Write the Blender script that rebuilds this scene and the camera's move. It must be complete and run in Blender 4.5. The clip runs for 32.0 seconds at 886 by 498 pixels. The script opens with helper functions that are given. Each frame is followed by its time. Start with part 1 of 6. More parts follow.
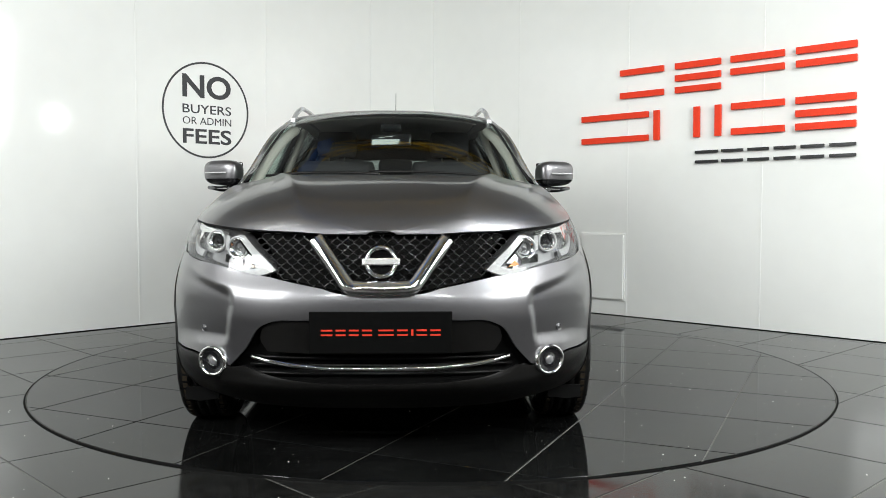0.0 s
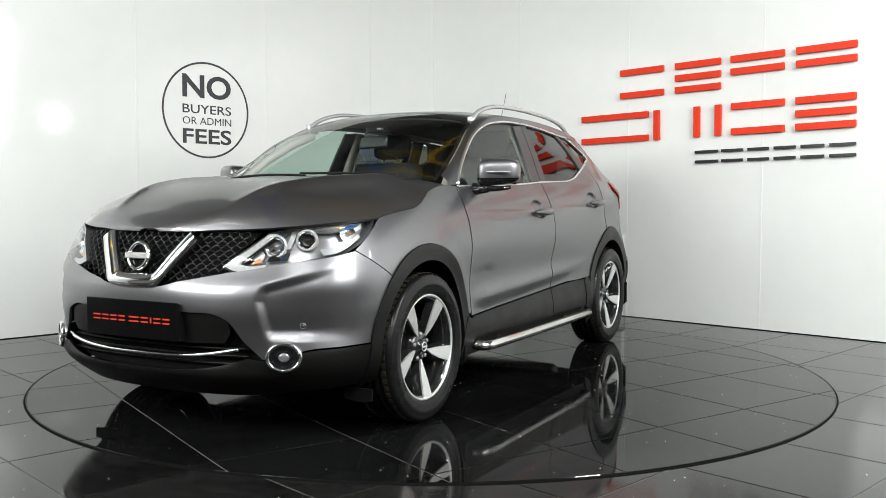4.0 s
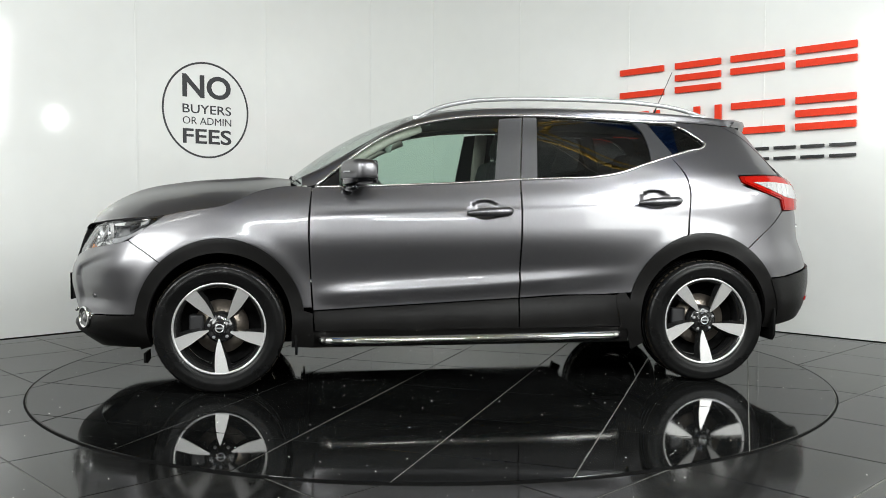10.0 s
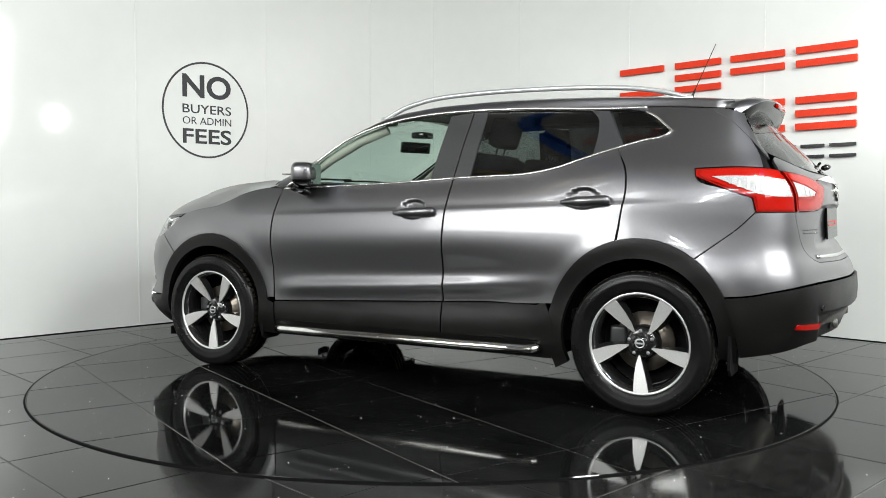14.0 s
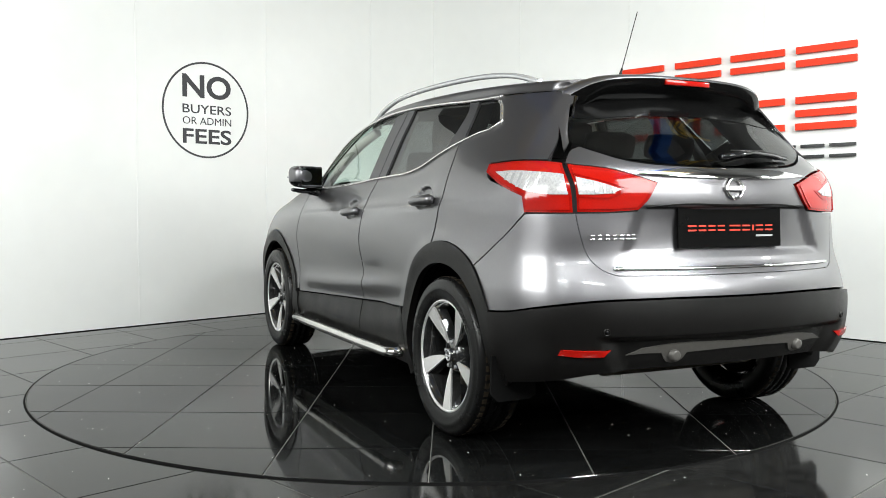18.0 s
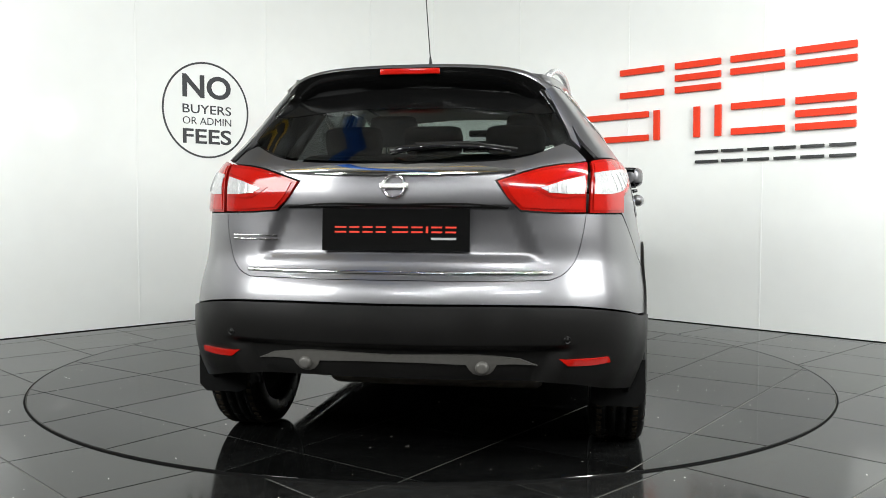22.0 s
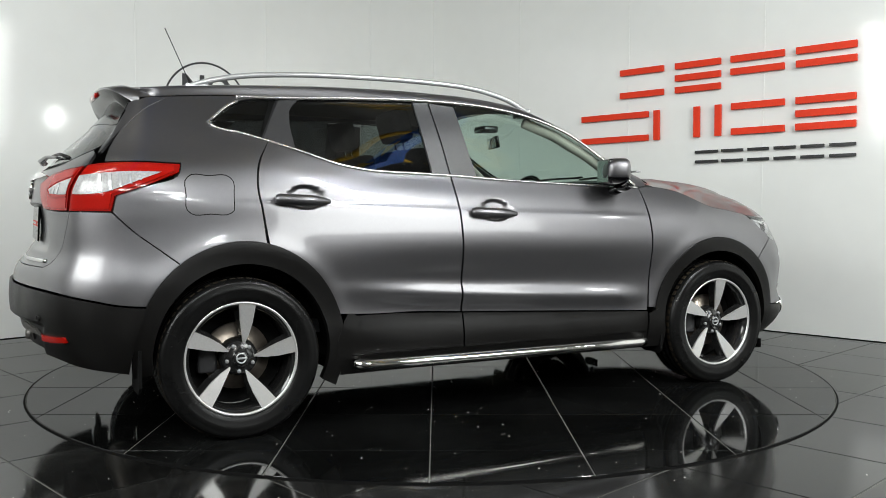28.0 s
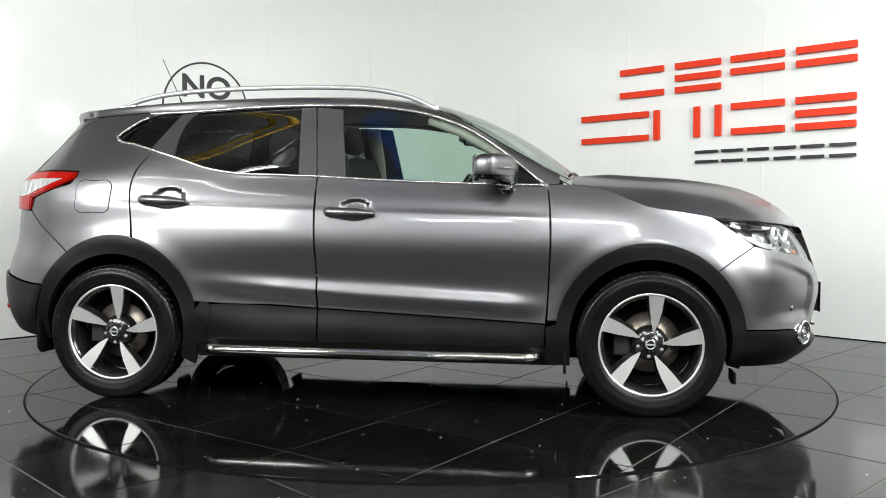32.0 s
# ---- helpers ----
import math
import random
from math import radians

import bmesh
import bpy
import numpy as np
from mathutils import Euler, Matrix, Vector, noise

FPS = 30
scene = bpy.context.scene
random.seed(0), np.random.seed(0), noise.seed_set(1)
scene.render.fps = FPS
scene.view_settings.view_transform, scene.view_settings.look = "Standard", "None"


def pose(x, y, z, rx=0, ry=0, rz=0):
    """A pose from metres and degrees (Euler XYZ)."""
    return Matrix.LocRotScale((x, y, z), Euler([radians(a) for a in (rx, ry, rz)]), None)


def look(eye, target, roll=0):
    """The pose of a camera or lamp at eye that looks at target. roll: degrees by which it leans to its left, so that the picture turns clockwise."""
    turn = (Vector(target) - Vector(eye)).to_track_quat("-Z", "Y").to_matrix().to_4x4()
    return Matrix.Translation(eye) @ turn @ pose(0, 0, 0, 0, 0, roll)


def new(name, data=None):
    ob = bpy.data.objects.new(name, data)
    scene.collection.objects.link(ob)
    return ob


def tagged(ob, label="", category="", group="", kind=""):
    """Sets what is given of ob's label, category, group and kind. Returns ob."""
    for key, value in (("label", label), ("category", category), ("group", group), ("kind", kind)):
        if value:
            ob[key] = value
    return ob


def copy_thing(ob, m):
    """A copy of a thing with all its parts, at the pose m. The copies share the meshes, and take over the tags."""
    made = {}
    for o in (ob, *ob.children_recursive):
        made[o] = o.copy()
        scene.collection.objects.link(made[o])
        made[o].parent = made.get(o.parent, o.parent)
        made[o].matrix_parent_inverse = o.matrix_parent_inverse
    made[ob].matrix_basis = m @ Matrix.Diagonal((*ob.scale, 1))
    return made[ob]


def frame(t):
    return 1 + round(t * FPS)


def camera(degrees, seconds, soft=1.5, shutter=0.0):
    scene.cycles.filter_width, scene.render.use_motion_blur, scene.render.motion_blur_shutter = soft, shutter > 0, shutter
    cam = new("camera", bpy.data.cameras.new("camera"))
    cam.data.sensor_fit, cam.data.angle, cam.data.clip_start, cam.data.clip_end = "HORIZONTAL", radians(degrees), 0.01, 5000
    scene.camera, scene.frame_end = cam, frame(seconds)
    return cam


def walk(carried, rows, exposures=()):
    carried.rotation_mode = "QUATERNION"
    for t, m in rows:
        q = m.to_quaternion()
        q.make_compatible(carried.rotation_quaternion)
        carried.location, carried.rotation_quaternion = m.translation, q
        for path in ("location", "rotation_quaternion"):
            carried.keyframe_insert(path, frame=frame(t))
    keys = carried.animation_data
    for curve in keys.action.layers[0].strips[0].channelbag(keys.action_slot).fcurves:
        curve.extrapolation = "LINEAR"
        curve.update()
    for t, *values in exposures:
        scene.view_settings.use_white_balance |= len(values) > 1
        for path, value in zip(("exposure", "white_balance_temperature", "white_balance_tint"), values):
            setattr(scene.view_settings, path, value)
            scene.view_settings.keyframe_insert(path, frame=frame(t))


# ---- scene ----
import functools
import itertools
from mathutils import geometry

# ---------------------------------------------------------------- camera
cam = camera(53.7, 32.0, soft=0.9)
EYE = Vector((0.0, -5.2875, 0.981))
YAW, PITCH = radians(0.638), radians(2.896)
AIM = EYE + Vector((math.sin(YAW) * math.cos(PITCH), math.cos(YAW) * math.cos(PITCH), -math.sin(PITCH)))
GAIN = [(0, -0.02), (3, 0.0), (6, -0.09), (7, -0.13), (8, -0.27), (10, -0.17), (12, -0.07), (14, -0.09), (15.5, 0.06), (17, 0.14), (19, 0.15), (21, 0.08), (23, 0.11), (25, -0.15), (26.5, -0.29), (28, -0.45), (29.5, -0.39), (31, -0.2), (32, -0.02)]
walk(cam, [(0.0, look(EYE, AIM, 0.106)), (32.0, look(EYE, AIM, 0.106))], exposures=GAIN)

# heading of the car on the turntable, degrees, second by second
TURN = [(0, -88.43), (0.5, -90.27), (1, -93.09), (1.5, -96.92), (2, -101.4), (2.5, -105.9), (3, -110.33), (3.5, -114.75),
        (4.5, -123.7), (5.5, -132.62), (7, -146.05), (8.5, -159.5), (10, -172.9), (11.5, -186.5), (13, -200.3), (14.5, -213.8),
        (15.5, -222.5), (16.5, -231.2), (18, -244.5), (19.5, -257.83), (21, -271.14), (22.5, -284.45), (24, -297.85), (25.5, -311.26),
        (26.5, -320.15), (27.5, -329.08), (29, -342.46), (30.5, -355.8), (32, -369.12)]
CAR_X, CAR_Y = -0.129, -0.249      # centre of the wheelbase on the turntable
TABLE_R = 2.247


# ---------------------------------------------------------------- light
def area(name, eye, target, sx, sy, power, colour=(1, 1, 1)):
    lamp = bpy.data.lights.new(name, "AREA")
    lamp.shape, lamp.size, lamp.size_y, lamp.energy, lamp.color = "RECTANGLE", sx, sy, power, colour
    ob = new(name, lamp)
    ob.matrix_world = look(eye, target)
    return ob


world = bpy.data.worlds.new("hall_air")
scene.world = world
world.use_nodes = True
world.node_tree.nodes["Background"].inputs[0].default_value = (0.9, 0.95, 1.0, 1)
world.node_tree.nodes["Background"].inputs[1].default_value = 0.05

# twin fluorescent battens under the roof; behind the camera two large softboxes, added
TUBES = [(-2.9, -3.0), (2.9, -3.0), (0.0, -5.6), (-1.7, -7.6), (1.7, -7.6)]
for tx, ty in TUBES:
    if abs(tx) > 2:
        area("tube_light", (tx, ty, 3.86), (tx, ty + 0.001, 0), 1.5, 0.05, 185 if tx > 0 else 10, (0.96, 0.99, 0.975))
    else:
        area("tube_light", (tx, ty, 3.86), (tx * 0.5, 0, 0.8), 1.5, 0.05, 74, (0.96, 0.99, 0.975))
# no such lamps are known: two softboxes added to light the walls
area("added_softbox_light", (-4.3, -4.5, 3.1), (0.4, 3.0, 1.7), 3.2, 2.0, 292, (0.96, 0.99, 0.97))
area("added_softbox_light", (4.3, -4.5, 3.1), (-0.4, 3.0, 1.7), 3.2, 2.0, 250, (0.96, 0.99, 0.97))
# upward lamps added above two battens to brighten roof and trusses
for tx in (-2.9, 2.9):
    area("tube_light", (tx, -3.0, 4.03), (tx, -2.999, 8), 1.5, 0.20, 60, (0.96, 0.99, 0.975))
area("panel_light", (3.85, -1.92, 2.30), (-1.2, 1.2, 0.9), 0.12, 0.20, 9, (0.96, 0.99, 0.97))


# ---------------------------------------------------------------- materials
def material(name, colour, rough=0.5, metal=0.0, grain=0.0, scale=40.0, bump=0.0, bump_scale=200.0, rough_var=0.0, coat=0.0,
             spec=0.5, wear=0.0, per_object=0.0, ior=1.5, coat_rough=0.03):
    """A principled surface with colour grain at two scales, uneven gloss and fine relief."""
    m = bpy.data.materials.new(name)
    m.use_nodes = True
    nt = m.node_tree
    p = nt.nodes["Principled BSDF"]
    p.inputs["Base Color"].default_value = (*colour, 1)
    p.inputs["Roughness"].default_value = rough
    p.inputs["Metallic"].default_value = metal
    p.inputs["Coat Weight"].default_value = coat
    p.inputs["Coat Roughness"].default_value = coat_rough
    p.inputs["Specular IOR Level"].default_value = spec
    p.inputs["IOR"].default_value = ior
    tc = nt.nodes.new("ShaderNodeTexCoord")

    def noise_at(s, detail=5.0):
        n = nt.nodes.new("ShaderNodeTexNoise")
        n.inputs["Scale"].default_value, n.inputs["Detail"].default_value = s, detail
        nt.links.new(tc.outputs["Object"], n.inputs["Vector"])
        return n.outputs["Fac"]

    def ranged(sock, lo, hi, a=0.3, b=0.7):
        r = nt.nodes.new("ShaderNodeMapRange")
        for i, v in zip((1, 2, 3, 4), (a, b, lo, hi)):
            r.inputs[i].default_value = v
        nt.links.new(sock, r.inputs[0])
        return r.outputs[0]

    if grain or wear or per_object:
        v = nt.nodes.new("ShaderNodeHueSaturation")
        v.inputs["Color"].default_value = (*colour, 1)
        fine = ranged(noise_at(scale), 1 - grain, 1 + grain)
        broad = ranged(noise_at(scale / 14, 3.0), 1 - wear, 1 + wear)
        mul = nt.nodes.new("ShaderNodeMath")
        mul.operation = "MULTIPLY"
        nt.links.new(fine, mul.inputs[0])
        nt.links.new(broad, mul.inputs[1])
        out = mul.outputs[0]
        if per_object:
            oi = nt.nodes.new("ShaderNodeObjectInfo")
            m2 = nt.nodes.new("ShaderNodeMath")
            m2.operation = "MULTIPLY"
            nt.links.new(out, m2.inputs[0])
            nt.links.new(ranged(oi.outputs["Random"], 1 - per_object, 1 + per_object, 0, 1), m2.inputs[1])
            out = m2.outputs[0]
        nt.links.new(out, v.inputs["Value"])
        nt.links.new(v.outputs[0], p.inputs["Base Color"])
    if rough_var:
        nt.links.new(ranged(noise_at(scale / 10, 4.0), max(0.0, rough - rough_var), rough + rough_var), p.inputs["Roughness"])
    if bump:
        b = nt.nodes.new("ShaderNodeBump")
        b.inputs["Strength"].default_value, b.inputs["Distance"].default_value = 1.0, bump
        nt.links.new(noise_at(bump_scale), b.inputs["Height"])
        nt.links.new(b.outputs[0], p.inputs["Normal"])
    return m


def glow(name, colour, strength):
    m = bpy.data.materials.new(name)
    m.use_nodes = True
    p = m.node_tree.nodes["Principled BSDF"]
    p.inputs["Base Color"].default_value = (*colour, 1)
    p.inputs["Emission Color"].default_value = (*colour, 1)
    p.inputs["Emission Strength"].default_value = strength
    return m


def glass(name, tint, rough=0.0, ior=1.45, mix=0.0):
    """A thin pane: it lets tinted light straight through and mirrors at its face."""
    m = bpy.data.materials.new(name)
    m.use_nodes = True
    nt = m.node_tree
    nt.nodes.remove(nt.nodes["Principled BSDF"])
    clear = nt.nodes.new("ShaderNodeBsdfTransparent")
    clear.inputs[0].default_value = (*tint, 1)
    shine = nt.nodes.new("ShaderNodeBsdfGlossy")
    shine.inputs["Roughness"].default_value = rough
    lw = nt.nodes.new("ShaderNodeLayerWeight")
    power = nt.nodes.new("ShaderNodeMath")
    power.operation = "POWER"
    power.inputs[1].default_value = 5.0
    fr = nt.nodes.new("ShaderNodeMath")
    fr.operation = "MULTIPLY_ADD"
    r0 = ((ior - 1) / (ior + 1)) ** 2 * 2
    fr.inputs[1].default_value, fr.inputs[2].default_value = 1 - r0, r0
    nt.links.new(lw.outputs["Facing"], power.inputs[0])
    nt.links.new(power.outputs[0], fr.inputs[0])
    mixer = nt.nodes.new("ShaderNodeMixShader")
    nt.links.new(fr.outputs[0], mixer.inputs[0])
    nt.links.new(clear.outputs[0], mixer.inputs[1])
    nt.links.new(shine.outputs[0], mixer.inputs[2])
    nt.links.new(mixer.outputs[0], nt.nodes["Material Output"].inputs[0])
    return m


WALL = material("white_gloss_laminate", (0.80, 0.81, 0.79), 0.09, grain=0.01, scale=6, wear=0.015, rough_var=0.03)
REFLECTION_BOARD = material("grey_reflection_board", (0.26, 0.25, 0.245), 0.6, grain=0.03, scale=10, wear=0.05)
SEAM = material("panel_joint_strip", (0.79, 0.80, 0.78), 0.22, grain=0.03)
RED = material("red_acrylic", (0.74, 0.040, 0.010), 0.5, spec=0.25, grain=0.04, scale=30, wear=0.05)
BLACK_LETTER = material("black_acrylic", (0.012, 0.012, 0.013), 0.3, grain=0.1, scale=30)
GREY_VINYL = material("charcoal_vinyl", (0.035, 0.036, 0.04), 0.5, grain=0.1, scale=30)
TILE = material("polished_black_tile", (0.0045, 0.0047, 0.0046), 0.05, grain=0.3, scale=22, wear=0.5, rough_var=0.04, per_object=0.25, ior=1.22)
TILE_DUSTY = material("dusty_black_tile", (0.0145, 0.0145, 0.0140), 0.10, grain=0.4, scale=18, wear=0.7, rough_var=0.07, per_object=0.3, ior=1.29)
GROUT = material("grey_grout", (0.11, 0.11, 0.10), 0.8, grain=0.25, scale=60, wear=0.3)
GAP = material("dark_gap", (0.003, 0.003, 0.003), 0.8, spec=0.05, grain=0.2)
CONCRETE = material("grey_workshop_wall", (0.09, 0.09, 0.088), 0.8, grain=0.1, scale=12, wear=0.15)
ROOF = material("grey_roof_sheet", (0.22, 0.22, 0.21), 0.8, grain=0.15, scale=8)
YELLOW = material("yellow_painted_steel", (0.55, 0.34, 0.03), 0.45, grain=0.08, scale=20, wear=0.1)
BLUE = material("blue_painted_steel", (0.015, 0.09, 0.36), 0.45, grain=0.08, scale=20, wear=0.1)
HOUSING = material("white_painted_housing", (0.7, 0.7, 0.68), 0.5, grain=0.05)
SPECK = material("white_grit", (0.75, 0.74, 0.7), 0.7, grain=0.1)


# ---------------------------------------------------------------- mesh helpers
def part(name, bm, mat, parent=None, label="", smooth=True):
    """Link a bmesh as one mesh object under a thing or under a part."""
    me = bpy.data.meshes.new(name)
    bm.to_mesh(me)
    bm.free()
    return mesh_part(name, me, mat, parent, label, smooth)


def mesh_part(name, me, mat, parent=None, label="", smooth=True):
    me.materials.append(mat)
    if smooth:
        me.shade_smooth()
    ob = new(name, me)
    ob.parent = parent
    if label:
        ob["label"] = label
    return ob


def thing(name, m=None, **tags):
    ob = new(name)
    ob.empty_display_size = 0.1
    if m is not None:
        ob.matrix_basis = m
    return tagged(ob, **tags)


def add_box(bm, lo, hi, m=Matrix(), bevel=0.0):
    lo, hi = Vector(lo), Vector(hi)
    made = bmesh.ops.create_cube(bm, size=1.0, matrix=m @ Matrix.Translation((lo + hi) / 2) @ Matrix.Diagonal((*(hi - lo), 1)))
    if bevel:
        edges = list({e for v in made["verts"] for e in v.link_edges})
        bmesh.ops.bevel(bm, geom=edges, offset=bevel, segments=2, affect="EDGES", profile=0.6)
    return bm


def box(lo, hi, m=Matrix(), bevel=0.0):
    return add_box(bmesh.new(), lo, hi, m, bevel)


def prism(points, depth, m=Matrix()):
    """A flat outline in its own x, y plane, with depth along z from 0."""
    bm = bmesh.new()
    low = [bm.verts.new(m @ Vector((x, y, 0))) for x, y in points]
    high = [bm.verts.new(m @ Vector((x, y, depth))) for x, y in points]
    n = len(points)
    bm.faces.new(high)
    bm.faces.new(low[::-1])
    for i in range(n):
        bm.faces.new((low[i], low[(i + 1) % n], high[(i + 1) % n], high[i]))
    bmesh.ops.recalc_face_normals(bm, faces=bm.faces)
    return bm


def sweep(path, radius, sides=10, bm=None, closed=False, squash=1.0, up=Vector((0, 0, 1))):
    """A round bar along a path; radius is one number or one for each point."""
    bm = bm or bmesh.new()
    pts = [Vector(p) for p in path]
    n = len(pts)
    rings = []
    for i, p in enumerate(pts):
        a = pts[(i - 1) % n] if closed or i else p
        b = pts[(i + 1) % n] if closed or i < n - 1 else p
        d = (b - a).normalized()
        side = d.cross(up)
        side = side.normalized() if side.length > 1e-4 else d.cross(Vector((1, 0, 0))).normalized()
        top = side.cross(d)
        r = radius[i] if isinstance(radius, (list, tuple)) else radius
        rings.append([bm.verts.new(p + side * r * math.cos(k * 2 * math.pi / sides) + top * r * squash * math.sin(k * 2 * math.pi / sides))
                      for k in range(sides)])
    for i in range(n if closed else n - 1):
        a, b = rings[i], rings[(i + 1) % n]
        for k in range(sides):
            bm.faces.new((a[k], a[(k + 1) % sides], b[(k + 1) % sides], b[k]))
    if not closed:
        bm.faces.new(rings[0][::-1])
        bm.faces.new(rings[-1])
    bmesh.ops.recalc_face_normals(bm, faces=bm.faces)
    return bm


def lathe(profile, steps=48, bm=None, m=Matrix(), closed=False):
    """Turn a profile of (radius, height) round its own z axis."""
    bm = bm or bmesh.new()
    rings = []
    for r, h in profile:
        rings.append([bm.verts.new(m @ Vector((r * math.cos(2 * math.pi * k / steps), r * math.sin(2 * math.pi * k / steps), h)))
                      for k in range(steps)])
    pairs = list(zip(rings, rings[1:])) + ([(rings[-1], rings[0])] if closed else [])
    for a, b in pairs:
        for k in range(steps):
            bm.faces.new((a[k], a[(k + 1) % steps], b[(k + 1) % steps], b[k]))
    return bm


def clip_convex(poly, inside):
    """Cut a polygon by a convex counter-clockwise one."""
    out = poly
    for (ax, ay), (bx, by) in zip(inside, inside[1:] + inside[:1]):
        src, out = out, []
        for (px, py), (qx, qy) in zip(src, src[1:] + src[:1]):
            dp = (bx - ax) * (py - ay) - (by - ay) * (px - ax)
            dq = (bx - ax) * (qy - ay) - (by - ay) * (qx - ax)
            if dp >= 0:
                out.append((px, py))
            if dp * dq < 0:
                k = dp / (dp - dq)
                out.append((px + k * (qx - px), py + k * (qy - py)))
        if not out:
            return []
    return out


# ---------------------------------------------------------------- the hall
ROOM_H, WALL_H = 6.4, 3.3
A_R, OFF_R = radians(46.0), 2.93          # the two white walls: direction of the normal and distance from the turntable's centre
A_L, OFF_L = radians(133.5), 2.95
FLOOR_Z = -0.006


def wall_frame(a, off):
    """x along the wall, y up, z out of the wall into the room."""
    n = Vector((math.cos(a), math.sin(a), 0))
    t = Vector((-n.y, n.x, 0))
    return Matrix(((-t.x, 0, -n.x, n.x * off), (-t.y, 0, -n.y, n.y * off), (0, 1, 0, 0), (0, 0, 0, 1)))


M_R, M_L = wall_frame(A_R, OFF_R), wall_frame(A_L, OFF_L)
nr, nl = Vector((math.cos(A_R), math.sin(A_R))), Vector((math.cos(A_L), math.sin(A_L)))
det = nr.x * nl.y - nr.y * nl.x
CORNER = Vector(((OFF_R * nl.y - OFF_L * nr.y) / det, (nr.x * OFF_L - nl.x * OFF_R) / det, 0))
c_r = (M_R.inverted() @ CORNER).x          # where the corner lies along each wall
c_l = (M_L.inverted() @ CORNER).x
PANEL = 1.213
ROOM = 10.2


def white_wall(name, m, start, step, seams, label, strip):
    """Gloss panels with narrow cover strips on their joints."""
    root = thing(name, m, label=label, category="wall", kind="structure")
    part("backing", box((min(start, start + step * ROOM), 0, -0.14), (max(start, start + step * ROOM), ROOM_H, -0.012)), CONCRETE, root, smooth=False)
    edges = [start - step * 0.0015] + seams + [start + step * ROOM]
    for a, b in zip(edges, edges[1:]):
        lo, hi = min(a, b) + 0.0015, max(a, b) - 0.0015
        part("panel", box((lo, 0.0, -0.012), (hi, WALL_H, 0), bevel=0.001), WALL, root, smooth=False)
    for s in seams:
        part("cover_strip", box((s - 0.007, 0.0, 0.0), (s + 0.007, WALL_H, 0.003), bevel=0.0012), strip, root, smooth=False)
    return root


def seam_row(known, start, step):
    out = sorted([known + k * PANEL for k in range(-12, 13)], reverse=step < 0)
    return [s for s in out if 0.25 < (s - start) * step < ROOM - 0.25]


wall_r = white_wall("wall_east", M_R, c_r, 1, seam_row(-0.456, c_r, 1), "white gloss panelled wall carrying the red dealer sign", SEAM)
wall_l = white_wall("wall_west", M_L, c_l, -1, seam_row(-0.482, c_l, -1), "white gloss panelled wall with a round notice", WALL)

# the workshop end of the hall behind the camera, unseen: plain walls added to close the place
tr, tl = Vector((nr.y, -nr.x, 0)), Vector((-nl.y, nl.x, 0))
far_r, far_l = CORNER + tr * ROOM, CORNER + tl * ROOM
far = far_r + tl * ROOM


def plain_wall(name, a, b):
    d = (b - a).normalized()
    m = Matrix(((d.x, -d.y, 0, a.x), (d.y, d.x, 0, a.y), (0, 0, 1, 0), (0, 0, 0, 1)))
    length = (b - a).length
    ob = part(name, box((0, -0.2, 0), (length, 0.0, ROOM_H)), CONCRETE, None, smooth=False)
    ob.matrix_basis = m
    tagged(ob, "unseen grey closing wall with boards added for reflections", "wall", kind="structure")
    # boards added so the car's sides reflect a lighter band
    for k in range(8):
        part("dado_board", box((length * k / 8 + 0.004, 0.0, 0.0), (length * (k + 1) / 8 - 0.004, 0.02, 2.2), bevel=0.003), REFLECTION_BOARD, ob, smooth=False)
    return ob


plain_wall("wall_south", far, far_r)
plain_wall("wall_southwest", far_l, far)

mid = (CORNER + far) / 2
turn_r = Matrix.Rotation(math.atan2(tr.y, tr.x), 4, "Z")
roof = part("ceiling", box((-ROOM / 2 - 0.2, -ROOM / 2 - 0.2, ROOM_H), (ROOM / 2 + 0.2, ROOM / 2 + 0.2, ROOM_H + 0.1)), ROOF, None, smooth=False)
roof.matrix_basis = Matrix.Translation(mid) @ turn_r
tagged(roof, "dark profiled sheet roof of the hall", "ceiling", kind="structure")


def truss(x0, y0, x1, y1, z=4.9):
    root = thing("roof_truss", label="yellow steel lattice truss under the roof", category="truss", group="roof trusses")
    a, b = Vector((x0, y0, z)), Vector((x1, y1, z))
    n = 9
    part("chord", sweep([a, b], 0.05, 8), YELLOW, root)
    part("chord", sweep([a + Vector((0, 0, 0.6)), b + Vector((0, 0, 0.6))], 0.05, 8), YELLOW, root)
    for i in range(n):
        p, q = a.lerp(b, i / n), a.lerp(b, (i + 1) / n)
        h = Vector((0, 0, 0.6))
        part("brace", sweep([p, q + h] if i % 2 else [p + h, q], 0.03, 6), YELLOW, root)
    return root


def steel_beam(a, b):
    """An I section."""
    root = thing("roof_beam", label="blue painted steel roof beam", category="beam", group="roof beams")
    a, b = Vector(a), Vector(b)
    d = (b - a).normalized()
    m = Matrix.Translation(a) @ d.to_track_quat("X", "Z").to_matrix().to_4x4()
    length = (b - a).length
    bm = box((0, -0.12, -0.15), (length, 0.12, -0.13), m)
    add_box(bm, (0, -0.12, 0.13), (length, 0.12, 0.15), m)
    add_box(bm, (0, -0.01, -0.13), (length, 0.01, 0.13), m)
    part("web", bm, BLUE, root, smooth=False)
    return root


truss(-4.9, -2.6, 4.9, -2.6)
truss(-3.0, -5.6, 3.0, -5.6)
truss(-4.0, 0.2, 4.0, 0.2)
truss(-2.6, 0.9, 1.9, 2.0)
truss(-1.9, 2.0, 2.6, 0.9, 5.0)
steel_beam((-1.5, -8.0, 4.75), (-1.5, 2.0, 4.75))
